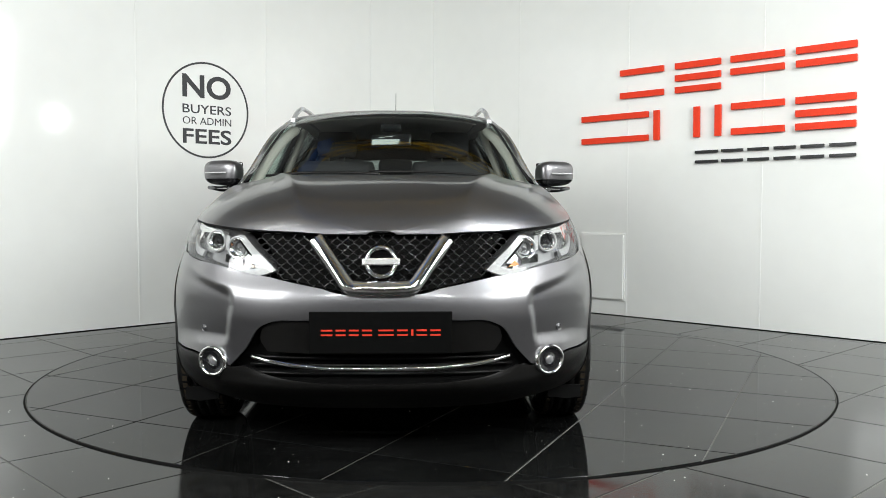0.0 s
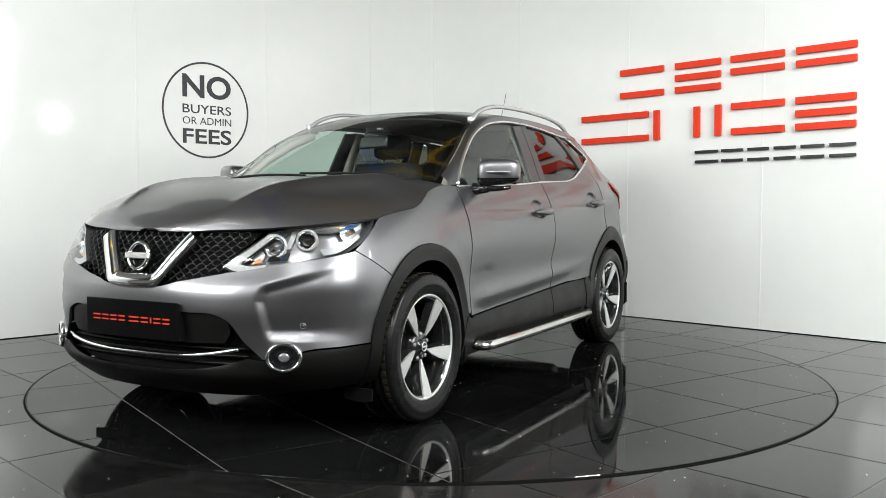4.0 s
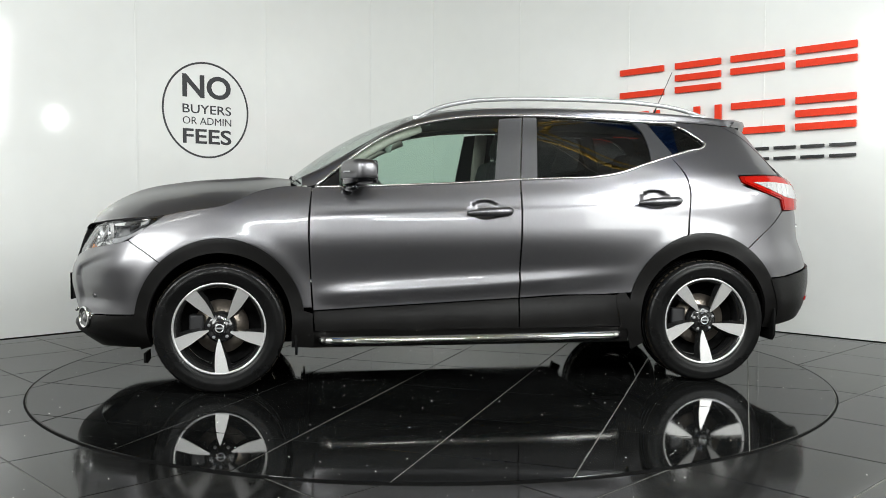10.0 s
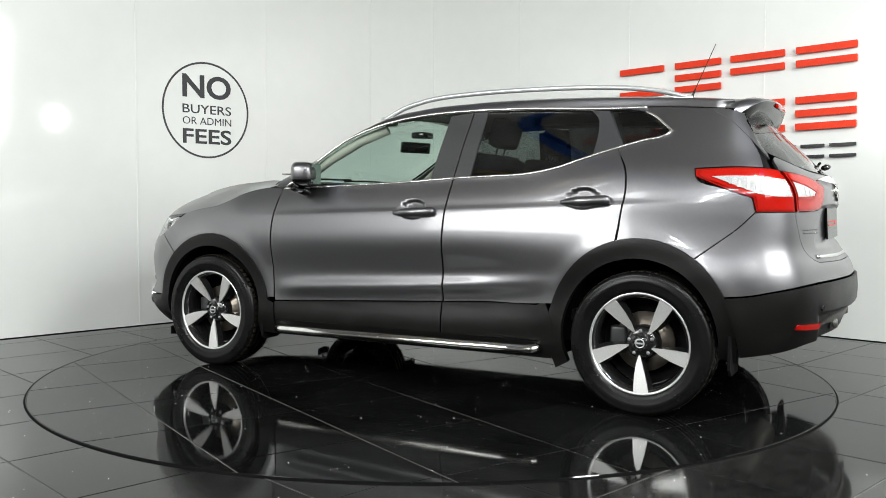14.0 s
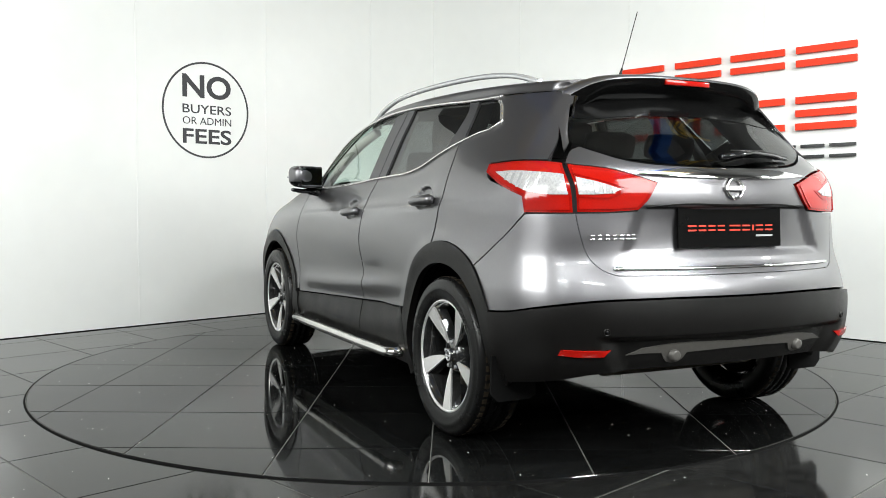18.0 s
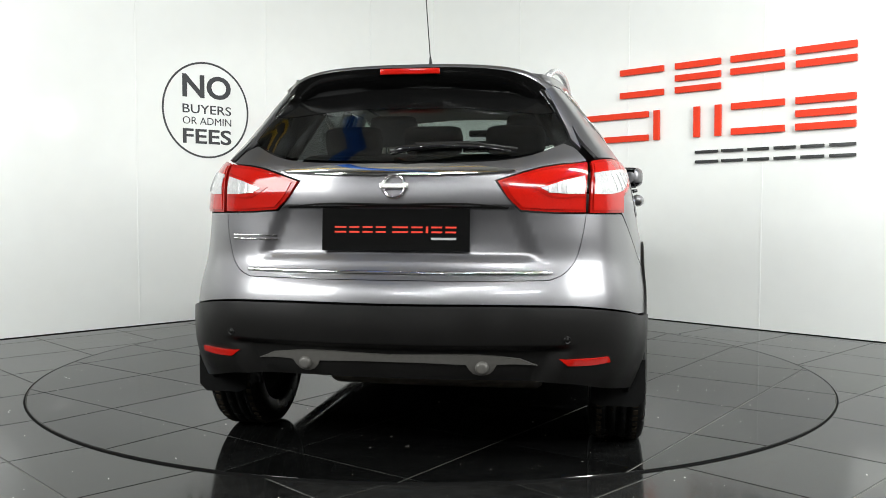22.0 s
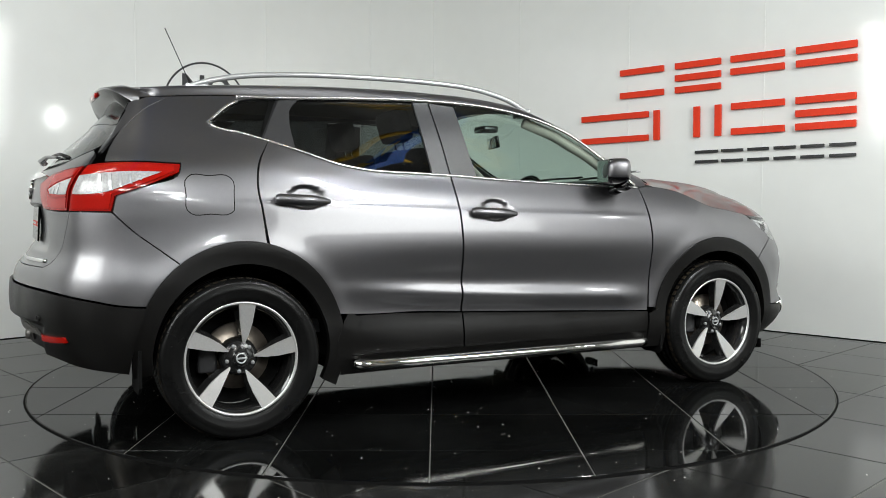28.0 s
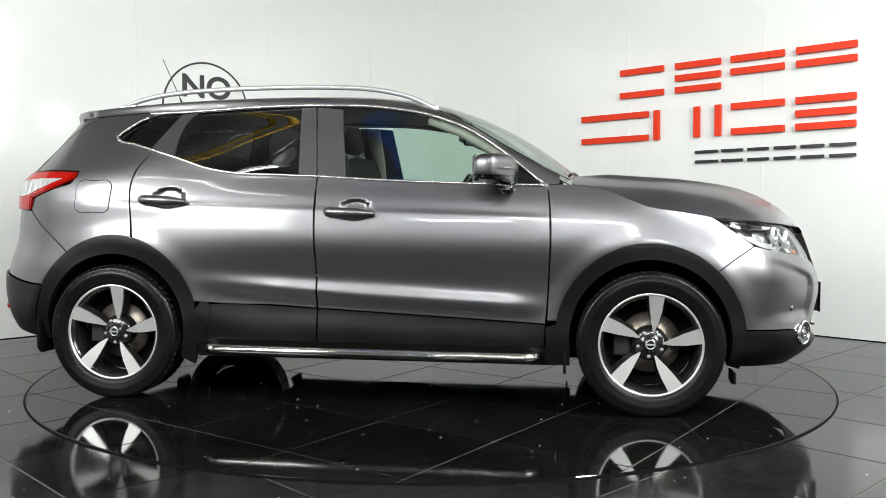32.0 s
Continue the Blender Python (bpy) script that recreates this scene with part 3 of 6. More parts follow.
# how far the side falls in from that outline with height, at stations from nose to tail
SECTIONS = [
    (0.0, [(0.19, 0.15), (0.24, 0.085), (0.28, 0.035), (0.315, 0.012), (0.35, 0.03), (0.46, 0.02), (0.58, 0.0), (0.64, 0.004), (0.72, 0.035), (0.80, 0.065), (0.87, 0.095), (1.0, 0.22), (1.5, 0.9)]),
    (0.50, [(0.19, 0.16), (0.24, 0.09), (0.28, 0.040), (0.32, 0.014), (0.36, 0.022), (0.46, 0.012), (0.58, 0.0), (0.64, 0.008), (0.72, 0.05), (0.80, 0.085), (0.87, 0.12), (1.0, 0.24), (1.5, 0.9)]),
    (0.86, [(0.19, 0.16), (0.25, 0.085), (0.31, 0.030), (0.36, 0.010), (0.46, 0.02), (0.58, 0.008), (0.66, 0.004), (0.74, 0.03), (0.82, 0.065), (0.90, 0.11), (1.0, 0.21), (1.5, 0.8)]),
    (1.10, [(0.20, 0.10), (0.28, 0.03), (0.38, 0.004), (0.46, 0.004), (0.58, 0.0), (0.68, 0.004), (0.76, 0.02), (0.84, 0.045), (0.92, 0.09), (1.0, 0.16), (1.5, 0.7)]),
    (1.44, [(0.20, 0.04), (0.40, 0.0), (0.62, 0.0), (0.74, 0.006), (0.82, 0.018), (0.90, 0.04), (0.96, 0.068), (1.02, 0.11), (1.10, 0.19), (1.3, 0.40), (1.5, 0.6)]),
    (2.00, [(0.20, 0.05), (0.34, 0.012), (0.44, 0.026), (0.54, 0.030), (0.62, 0.026), (0.70, 0.014), (0.79, 0.006), (0.88, 0.022), (0.96, 0.048), (1.02, 0.076), (1.09, 0.118), (1.2, 0.166), (1.35, 0.232), (1.5, 0.30)]),
    (2.70, [(0.20, 0.06), (0.30, 0.020), (0.38, 0.018), (0.45, 0.034), (0.53, 0.038), (0.61, 0.036), (0.69, 0.022), (0.78, 0.006), (0.86, 0.012), (0.94, 0.034), (1.02, 0.066), (1.09, 0.106), (1.12, 0.118), (1.2, 0.149), (1.35, 0.212), (1.5, 0.288)]),
    (3.30, [(0.20, 0.06), (0.30, 0.020), (0.40, 0.018), (0.48, 0.036), (0.56, 0.038), (0.64, 0.030), (0.72, 0.012), (0.79, 0.002), (0.88, 0.011), (0.96, 0.032), (1.03, 0.058), (1.10, 0.100), (1.13, 0.116), (1.2, 0.146), (1.35, 0.206), (1.5, 0.288)]),
    (4.00, [(0.20, 0.04), (0.36, 0.0), (0.60, 0.0), (0.78, 0.002), (0.90, 0.018), (0.98, 0.034), (1.06, 0.054), (1.13, 0.080), (1.2, 0.122), (1.33, 0.222), (1.5, 0.36)]),
    (4.55, [(0.20, 0.10), (0.30, 0.045), (0.42, 0.010), (0.58, 0.004), (0.66, 0.010), (0.76, 0.032), (0.86, 0.046), (0.96, 0.054), (1.06, 0.070), (1.14, 0.110), (1.22, 0.180), (1.33, 0.270), (1.5, 0.42)]),
    (4.95, [(0.20, 0.16), (0.30, 0.085), (0.40, 0.030), (0.50, 0.008), (0.56, 0.004), (0.62, 0.008), (0.70, 0.027), (0.78, 0.056), (0.88, 0.066), (0.96, 0.074), (1.06, 0.086), (1.12, 0.116), (1.2, 0.200), (1.33, 0.335), (1.5, 0.50)]),
    (9.0, [(0.20, 0.14), (0.30, 0.07), (0.40, 0.025), (0.50, 0.004), (0.56, 0.0), (0.62, 0.004), (0.66, 0.009), (0.69, 0.018), (0.72, 0.038), (0.75, 0.070), (0.82, 0.101), (0.92, 0.104), (0.98, 0.090), (1.06, 0.098), (1.11, 0.108), (1.15, 0.160), (1.22, 0.222), (1.34, 0.350), (1.45, 0.450), (1.5, 0.50)]),
]
station = np.array([min(s, Q_END) for s, _ in SECTIONS])
falls = [Curve([p[0] for p in prof], [p[1] for p in prof]) for _, prof in SECTIONS]


def step_up(t):
    t = np.clip(t, 0, 1)
    return t * t * (3 - 2 * t)


z_nodes = np.arange(Z_LOW, 1.58, H_Z)
v_sec = np.stack([f(z_nodes) for f in falls], 0)
i_sec = np.clip(np.searchsorted(station, folded, side="right") - 1, 0, len(station) - 2)
h_sec = (station[i_sec + 1] - station[i_sec])[:, None]
s_sec = np.clip((folded - station[i_sec])[:, None] / h_sec, 0, 1)
m_sec = np.zeros_like(v_sec)
slope_sec = np.diff(v_sec, axis=0) / np.diff(station)[:, None]
m_sec[1:-1] = (slope_sec[:-1] + slope_sec[1:]) / 2
fall_raw = ((2 * s_sec**3 - 3 * s_sec**2 + 1) * v_sec[i_sec] + (s_sec**3 - 2 * s_sec**2 + s_sec) * h_sec * m_sec[i_sec]
            + (-2 * s_sec**3 + 3 * s_sec**2) * v_sec[i_sec + 1] + (s_sec**3 - s_sec**2) * h_sec * m_sec[i_sec + 1])
fall_raw = blurred(fall_raw, 6.0, 0)
on_doors = (step_up((q_nodes - 1.2) / 0.5) * step_up((4.3 - q_nodes) / 0.5))[:, None]
fall_table = blurred(fall_raw, 5.5, 1) * on_doors + blurred(fall_raw, 2.2, 1) * (1 - on_doors)
# the side glass is evener still
on_glass = step_up((q_nodes - 1.15) / 0.4)[:, None] * step_up((4.0 - q_nodes) / 0.4)[:, None] * step_up((z_nodes - 1.10) / 0.06)[None, :]
fall_table = blurred(blurred(fall_raw, 22.0, 0), 12.0, 1) * on_glass + fall_table * (1 - on_glass)


def fall_in(q, z):
    """How far the side falls in from the outline, from the evened table."""
    u, v = (q - q_nodes[0]) / H_Q, (z - Z_LOW) / H_Z
    i = np.clip(np.floor(u).astype(int), 1, len(q_nodes) - 3)
    j = np.clip(np.floor(v).astype(int), 1, len(z_nodes) - 3)
    wu, wv = spline_weights(np.clip(u - i, 0, 1)), spline_weights(np.clip(v - j, 0, 1))
    return sum(wu[a] * wv[b] * fall_table[i + a - 1, j + b - 1] for a in range(4) for b in range(4))


def side_at(q, z, off=0.0):
    """Point of the body's side at q metres along the outline and height z; off lifts it outwards."""
    q, z = np.broadcast_arrays(np.asarray(q, float), np.asarray(z, float))
    o = outline(q)
    t = outline(q + 0.01) - outline(q - 0.01)
    t = t / np.linalg.norm(t, axis=-1, keepdims=True)
    # the ends are square to the car's middle line
    e = np.clip(np.minimum(q, Q_END - q) / 0.05, 0, 1)[..., None]
    flat = np.where((q < 1)[..., None], np.array([0.0, 1.0]), np.array([0.0, -1.0]))
    t = t * e + flat * (1 - e)
    t = t / np.linalg.norm(t, axis=-1, keepdims=True)
    inset = fall_in(q, z)
    # the crease below the windows, from the front door to the tail
    x = o[..., 0]
    line = 0.918 + 0.030 * (0.85 - x)
    fade = np.clip((0.95 - x) / 0.25, 0, 1) * np.clip((x + 1.75) / 0.5, 0, 1)
    dz = z - line
    inset = inset - fade * 0.0045 * np.where(dz > 0, np.exp(-(dz / 0.018) ** 2), np.exp(-(dz / 0.050) ** 2))
    # the sharp lower edge of the doors' scoop, rising to the rear
    line2 = 0.505 + 0.048 * (0.80 - x) + 0.02 * np.clip((0.1 - x), 0, 2) ** 2
    fade2 = np.clip((0.86 - x) / 0.2, 0, 1) * np.clip((x + 0.95) / 0.5, 0, 1)
    dz = z - line2
    inset = inset - fade2 * 0.020 * np.where(dz < 0, np.exp(-(dz / 0.05) ** 2), np.exp(-(dz / 0.042) ** 2))
    # the flared lip over each wheel
    for cx in (1.318, -1.310):
        r = np.sqrt((x - cx) ** 2 + (z - 0.36) ** 2)
        inset = inset - 0.007 * np.exp(-((r - 0.45) / 0.05) ** 2) * np.clip((z - 0.35) / 0.1, 0, 1)
    # a sharp-edged hollow in each corner of the front bumper
    hollow = step_up((q - 0.565 - 0.25 * np.abs(z - 0.60)) / 0.05) * step_up((1.02 - q) / 0.36)
    inset = inset + 0.021 * hollow * step_up((0.665 + 0.24 * (q - 0.575) - z) / 0.045) * step_up((z - 0.43) / 0.06)
    # the hollow round the rear plate
    rear_y = np.maximum(o[..., 1], 0)
    inset = inset + 0.016 * np.where(o[..., 0] < -1.9, step_up((0.47 + (0.97 - z) * 0.45 - rear_y) / 0.07), 0.0) * step_up((0.980 - z) / 0.015) * step_up((z - 0.775) / 0.04)
    # the recessed lower middle of the rear bumper
    inset = inset + 0.042 * np.where(o[..., 0] < -1.7, step_up((0.66 - 0.5 * (0.52 - z) - rear_y) / 0.10), 0.0) * step_up((0.505 - z) / 0.03)
    # the bowls behind the door handles
    for hx, hz in ((-0.080, 0.957), (-1.030, 1.014)):
        r2 = ((x - hx) / 0.082) ** 2 + ((z - hz) / 0.052) ** 2
        inset = inset + 0.020 * step_up((1.15 - r2) / 0.75)
    d = off - inset
    return np.stack([o[..., 0] + t[..., 1] * d, np.maximum(o[..., 1] - t[..., 0] * d, 0), z], -1)


def surface_normal(func, a, b, e=2e-3):
    da = func(a + e, b) - func(a - e, b)
    db = func(a, b + e) - func(a, b - e)
    n = np.cross(da, db)
    return n / np.maximum(np.linalg.norm(n, axis=-1, keepdims=True), 1e-9)


q_grid = np.linspace(0, Q_END, 900)


@functools.lru_cache(maxsize=4000)
def ring_at(z):
    return side_at(q_grid, np.full_like(q_grid, z))


def q_of(kind, v, z):
    """Outline station of a place on the side: by x, or by y on the front or rear face."""
    p = ring_at(round(float(z), 5))
    if kind == "x":
        return float(np.interp(-v, -p[:, 0] + np.arange(len(q_grid)) * 1e-9, q_grid))
    half = len(q_grid) // 2
    if kind == "f":
        return float(np.interp(v, np.maximum.accumulate(p[:half, 1]), q_grid[:half]))
    return float(np.interp(-v, np.maximum.accumulate(-p[half:, 1]), q_grid[half:]))


def smooth_run(points, step=0.02):
    if len(points) == 2:
        n = max(2, int(math.dist(points[0], points[1]) / step) + 1)
        return [tuple(np.array(points[0]) + (np.array(points[1]) - np.array(points[0])) * k / (n - 1)) for k in range(n)]
    d = [0.0]
    for a, b in zip(points, points[1:]):
        d.append(d[-1] + max(1e-4, math.dist(a, b)))
    c = Curve(d, points)
    n = max(len(points), int(d[-1] / step) + 1)
    return [tuple(p) for p in c(np.linspace(0, d[-1], n))]


def outline_of(runs, kinds=True):
    """A closed outline from smooth runs of places; the runs meet in corners."""
    out = []
    for r in runs:
        pts = [(q_of(*p), p[2]) if kinds else p for p in r]
        for p in smooth_run(pts):
            if not out or math.dist(out[-1], p) > 2e-3:
                out.append(p)
    while math.dist(out[0], out[-1]) < 2e-3:
        out.pop()
    return out


def area_of(poly):
    return sum(a[0] * b[1] - b[0] * a[1] for a, b in zip(poly, poly[1:] + poly[:1])) / 2


def shrink(poly, d):
    n = len(poly)
    p = np.array(poly)
    e = np.roll(p, -1, 0) - p
    e = e / np.maximum(np.linalg.norm(e, axis=1, keepdims=True), 1e-9)
    nn = np.stack([-e[:, 1], e[:, 0]], 1)
    k = nn + np.roll(nn, 1, 0)
    k = k / np.maximum(0.35, (k * nn).sum(1, keepdims=True))
    return p + k * d


def densify(poly, step, tall):
    """Extra corners along an outline, so that no side is longer than the step once heights are stretched."""
    out = []
    for (ax, ay), (bx, by) in zip(poly, poly[1:] + poly[:1]):
        n = max(1, int(math.ceil(math.hypot(bx - ax, (by - ay) * tall) / step)))
        out += [(ax + (bx - ax) * k / n, ay + (by - ay) * k / n) for k in range(n)]
    return out


def patch_data(poly, func, step=0.035, gap=0.0014, depth=0.012, centre=None, tall=1.0):
    """Mesh data of a panel: an outline in the surface's own two coordinates, filled and bent on to the surface, with a turned-in rim."""
    if area_of(poly) < 0:
        poly = poly[::-1]
    if tall != 1.0:
        poly = densify([tuple(c) for c in poly], step * 1.2, tall)
    raw = np.array(poly)
    p = shrink(poly, gap) if gap else raw.copy()
    if centre is not None:
        on = np.abs(raw[:, 0] - centre) < 1e-3 if centre != "y" else np.abs(raw[:, 1]) < 1e-3
        p[on, 0 if centre != "y" else 1] = raw[on, 0 if centre != "y" else 1]
    flat_p = p
    p = p * np.array([1.0, tall])
    lo, hi = p.min(0), p.max(0)
    gx, gy = np.meshgrid(np.arange(lo[0] + step / 2, hi[0], step), np.arange(lo[1] + step / 2, hi[1], step))
    g = np.stack([gx.ravel(), gy.ravel()], 1)
    a, b = p, np.roll(p, -1, 0)
    inside = np.zeros(len(g), bool)
    for (ax, ay), (bx, by) in zip(a, b):
        hit = (ay > g[:, 1]) != (by > g[:, 1])
        if abs(by - ay) > 1e-12:
            inside ^= hit & (g[:, 0] < ax + (g[:, 1] - ay) * (bx - ax) / (by - ay))
    if len(g):
        far = np.min(np.linalg.norm(g[:, None, :] - p[None], axis=2), axis=1) if len(g) * len(p) < 4e6 else np.full(len(g), 1.0)
        g = g[inside & (far > step * 0.45)]
    n = len(p)
    coords = [Vector(v) for v in p] + [Vector(v) for v in g]
    verts, _, faces, *_ = geometry.delaunay_2d_cdt(coords, [(i, (i + 1) % n) for i in range(n)], [list(range(n))], 1, 1e-6)
    uv = np.array([(v.x, v.y / tall) for v in verts])
    p = flat_p
    co = func(uv[:, 0], uv[:, 1])
    no = surface_normal(func, uv[:, 0], uv[:, 1])
    rim = func(p[:, 0], p[:, 1])
    rno = surface_normal(func, p[:, 0], p[:, 1])
    # which way is out: away from the car's middle
    if (no * (co - np.array([co[:, 0].mean() * 0.6, 0.0, 0.55]))).sum() < 0:
        no, rno = -no, -rno
    fs = []
    for f in faces:
        i, j, k = f[0], f[1], f[2]
        turned = np.dot(np.cross(co[j] - co[i], co[k] - co[i]), no[i]) < 0
        fs.append(list(f)[::-1] if turned else list(f))
    base = len(co)
    edge = np.roll(rim, -1, 0) - np.roll(rim, 1, 0)
    outw = np.cross(edge, rno)
    outw = outw / np.maximum(np.linalg.norm(outw, axis=1, keepdims=True), 1e-9)
    if np.dot(outw[0], rim[0] - rim.mean(0)) < 0 and (outw * (rim - rim.mean(0))).sum() < 0:
        outw = -outw
    allv = np.concatenate([co, rim, depth(p[:, 0], p[:, 1]) if callable(depth) else rim - rno * depth])
    alln = np.concatenate([no, outw, outw])
    skip = None
    if centre is not None:
        skip = np.abs(p[:, 0] - centre) < 1e-3 if centre != "y" else np.abs(p[:, 1]) < 1e-3
    for i in range(n):
        j = (i + 1) % n
        if skip is not None and skip[i] and skip[j]:
            continue
        f = [base + i, base + j, base + n + j, base + n + i]
        if np.dot(np.cross(allv[f[1]] - allv[f[0]], allv[f[2]] - allv[f[0]]), outw[i]) < 0:
            f = f[::-1]
        fs.append(f)
    return allv, fs, alln


def to_mesh(name, v, f, n):
    me = bpy.data.meshes.new(name)
    me.from_pydata(v.tolist(), [], f)
    me.shade_smooth()
    me.normals_split_custom_set_from_vertices(n.tolist())
    return me


FLIP = np.array([1.0, -1.0, 1.0])


def panel(name, poly, mat, parent, func=side_at, label="", both=False, sides=(1, -1), **kw):
    """A body panel on the left and its mirror image on the right; both: one piece across the middle."""
    v, f, n = patch_data(poly, func, **kw)
    if both:
        k = len(v)
        v2 = np.concatenate([v, v * FLIP])
        f2 = f + [[i + k for i in face][::-1] for face in f]
        return [mesh_part(name, to_mesh(name, v2, f2, np.concatenate([n, n * FLIP])), mat, parent, label)]
    made = []
    for s in sides:
        me = to_mesh(name, v, f, n) if s > 0 else to_mesh(name, v * FLIP, [face[::-1] for face in f], n * FLIP)
        made.append(mesh_part(name, me, mat, parent, label))
    return made


def lifted(off):
    return lambda q, z: side_at(q, z, off)


# tops: bonnet, and windscreen with roof
BONNET_Z = Curve([0.90, 1.05, 1.28, 1.53, 1.79, 1.99, 2.08, 2.13], [1.128, 1.127, 1.120, 1.100, 1.052, 0.974, 0.920, 0.870])
GAP_LINE = [(1.60, 0.925), (1.52, 0.942), (1.42, 0.957), (1.32, 0.972), (1.23, 1.005), (1.14, 1.045), (1.0, 1.075), (0.90, 1.082)]
TOP_Z = Curve([-1.80, -1.5, -1.1, -0.7, -0.3, 0.0, 0.2, 0.4, 0.6, 0.8, 1.0, 1.1], [1.496, 1.532, 1.560, 1.574, 1.573, 1.558, 1.532, 1.478, 1.392, 1.275, 1.125, 1.05])
TOP_K = Curve([-1.80, -1.1, -0.3, 0.0, 0.2, 0.4, 0.6, 0.8, 0.95, 1.1], [0.046, 0.050, 0.050, 0.050, 0.054, 0.070, 0.084, 0.070, 0.040, 0.03])


def top_at(x, y):
    z = TOP_Z(x) - TOP_K(x) * np.abs(y / 0.6) ** 2.4
    return np.stack(np.broadcast_arrays(x, y, z), -1)


LIP_AT = [("f", 0.0, 0.868), ("f", 0.20, 0.870), ("f", 0.40, 0.877), ("f", 0.565, 0.888), ("x", 1.86, 0.902), ("x", 1.72, 0.915)]


def dense_edge(places):
    pts = smooth_run([(q_of(*p), p[2]) for p in places], 0.03)
    return [tuple(float(c) for c in side_at(q, z)) for q, z in pts]


EDGE = dense_edge(LIP_AT + [("x", x, z) for x, z in GAP_LINE])
EDGE.sort(key=lambda p: p[0])
EDGE = [p for k, p in enumerate(EDGE) if k == 0 or p[0] - EDGE[k - 1][0] > 1e-4]
X_LIP = EDGE[-1][0]
EDGE_Y = Curve([p[0] for p in EDGE], [p[1] for p in EDGE])
EDGE_Z = Curve([p[0] for p in EDGE], [p[2] for p in EDGE])


def bonnet_at(u, w):
    """u runs from the cowl (0) to the lip (1), w across from the middle (0) to the edge (1)."""
    xe = np.clip(0.90 + u * (X_LIP - 0.90), 0.9, X_LIP)
    ye, ze = np.maximum(EDGE_Y(xe), 1e-4), EDGE_Z(xe)
    # the edge station slides back along the lip as one goes outwards
    x = xe
    y = ye * w
    zc = BONNET_Z(x)
    aw = np.clip(np.abs(w), 0, 1)
    z = zc - (zc - ze) * (0.30 * aw**2 + 0.70 * aw**5)
    ridge = 0.30 + 0.26 * (1 - u)
    z = z + 0.031 * np.exp(-np.sqrt((np.abs(y) - ridge) ** 2 + 0.00012) / 0.055) * np.clip((1 - u) * 4, 0, 1) * np.clip(u * 5, 0, 1)
    return np.stack(np.broadcast_arrays(x, y, z), -1)


# ---------------------------------------------------------------- the car: body
car = thing("car", label="grey metallic crossover car standing on the turntable", category="car")
WHEEL_R, AXLE = 0.338, 1.323


def X(*pts):
    return [("x", x, z) for x, z in pts]


def F(*pts):
    return [("f", y, z) for y, z in pts]


def R(*pts):
    return [("r", y, z) for y, z in pts]


def arch(cx, a0, a1, rx, rz, cz=0.36, n=15):
    """Places on a wheel arch, by angle from the front; ends in degrees."""
    return X(*[(cx + rx * math.cos(radians(a0 + (a1 - a0) * k / (n - 1))), cz + rz * math.sin(radians(a0 + (a1 - a0) * k / (n - 1)))) for k in range(n)])


ARF = dict(cx=1.318, rx=0.432, rz=0.446)       # outer edge of the front and rear arch mouldings
ARR = dict(cx=-1.310, rx=0.440, rz=0.468)
INF = dict(cx=1.318, rx=0.368, rz=0.372)       # inner edges
INR = dict(cx=-1.310, rx=0.368, rz=0.375)

# bonnet
u0 = 0.075
bonnet_edge = outline_of([[(u0, 0.0), (0.4, 0.0), (1.0, 0.0)], [(1.0, 0.0), (1.0, 1.0)], [(1.0, 1.0), (0.5, 1.0), (u0 * 0.6, 1.0)], [(u0 * 0.6, 1.0), (u0 * 0.75, 0.6), (u0, 0.0)]], False)
panel("bonnet", bonnet_edge, PAINT, car, func=bonnet_at, both=True, step=0.018, centre="y")

# front wing
panel("wing", outline_of([X(*GAP_LINE[:-1]), X((1.0, 1.075), (0.90, 1.079), (0.845, 1.075)), X((0.845, 1.075), (0.858, 0.98), (0.865, 0.85), (0.858, 0.65), (0.848, 0.44)),
                          X((0.848, 0.44), (0.90, 0.44)), arch(a0=170, a1=46, **ARF), X((1.615, 0.68), (1.70, 0.74), (1.785, 0.795)), X((1.785, 0.795), (1.70, 0.855), (1.60, 0.925))]),
      PAINT, car, step=0.022, tall=2.4)

# front bumper: painted upper part
bumper_low = [*X((1.742, 0.415), (1.88, 0.41), (1.98, 0.405)), *F((0.62, 0.37))]
intake_edge = F((0.575, 0.37), (0.51, 0.44), (0.45, 0.525), (0.40, 0.547), (0.30, 0.552), (0.0, 0.553))
panel("front_bumper", outline_of([F((0.0, 0.648), (0.10, 0.650), (0.16, 0.655), (0.22, 0.672)), F((0.22, 0.672), (0.32, 0.690), (0.42, 0.710)), F((0.42, 0.710), (0.50, 0.722), (0.60, 0.742)) + X((1.87, 0.775), (1.785, 0.793)),
                                  X((1.785, 0.793), (1.70, 0.738), (1.616, 0.678)), arch(a0=45, a1=8, n=6, **ARF), bumper_low, [bumper_low[-1], intake_edge[0]], intake_edge,
                                  F((0.0, 0.553), (0.0, 0.648))]), PAINT, car, both=True, centre=0.0, step=0.013, tall=1.6)
# lower black apron
panel("front_apron", outline_of([F((0.0, 0.318), (0.25, 0.322), (0.42, 0.345), (0.52, 0.375)), F((0.52, 0.375), (0.575, 0.366), (0.62, 0.366)), [F((0.62, 0.366))[0]] + X((1.98, 0.401), (1.88, 0.406), (1.742, 0.411)),
                                 X((1.742, 0.411), (1.742, 0.33), (1.735, 0.235)), X((1.735, 0.235), (1.95, 0.215)) + F((0.50, 0.205), (0.25, 0.20), (0.0, 0.20)), F((0.0, 0.20), (0.0, 0.318))]),
      CLADDING, car, func=lifted(0.004), both=True, centre=0.0, label="black plastic apron")
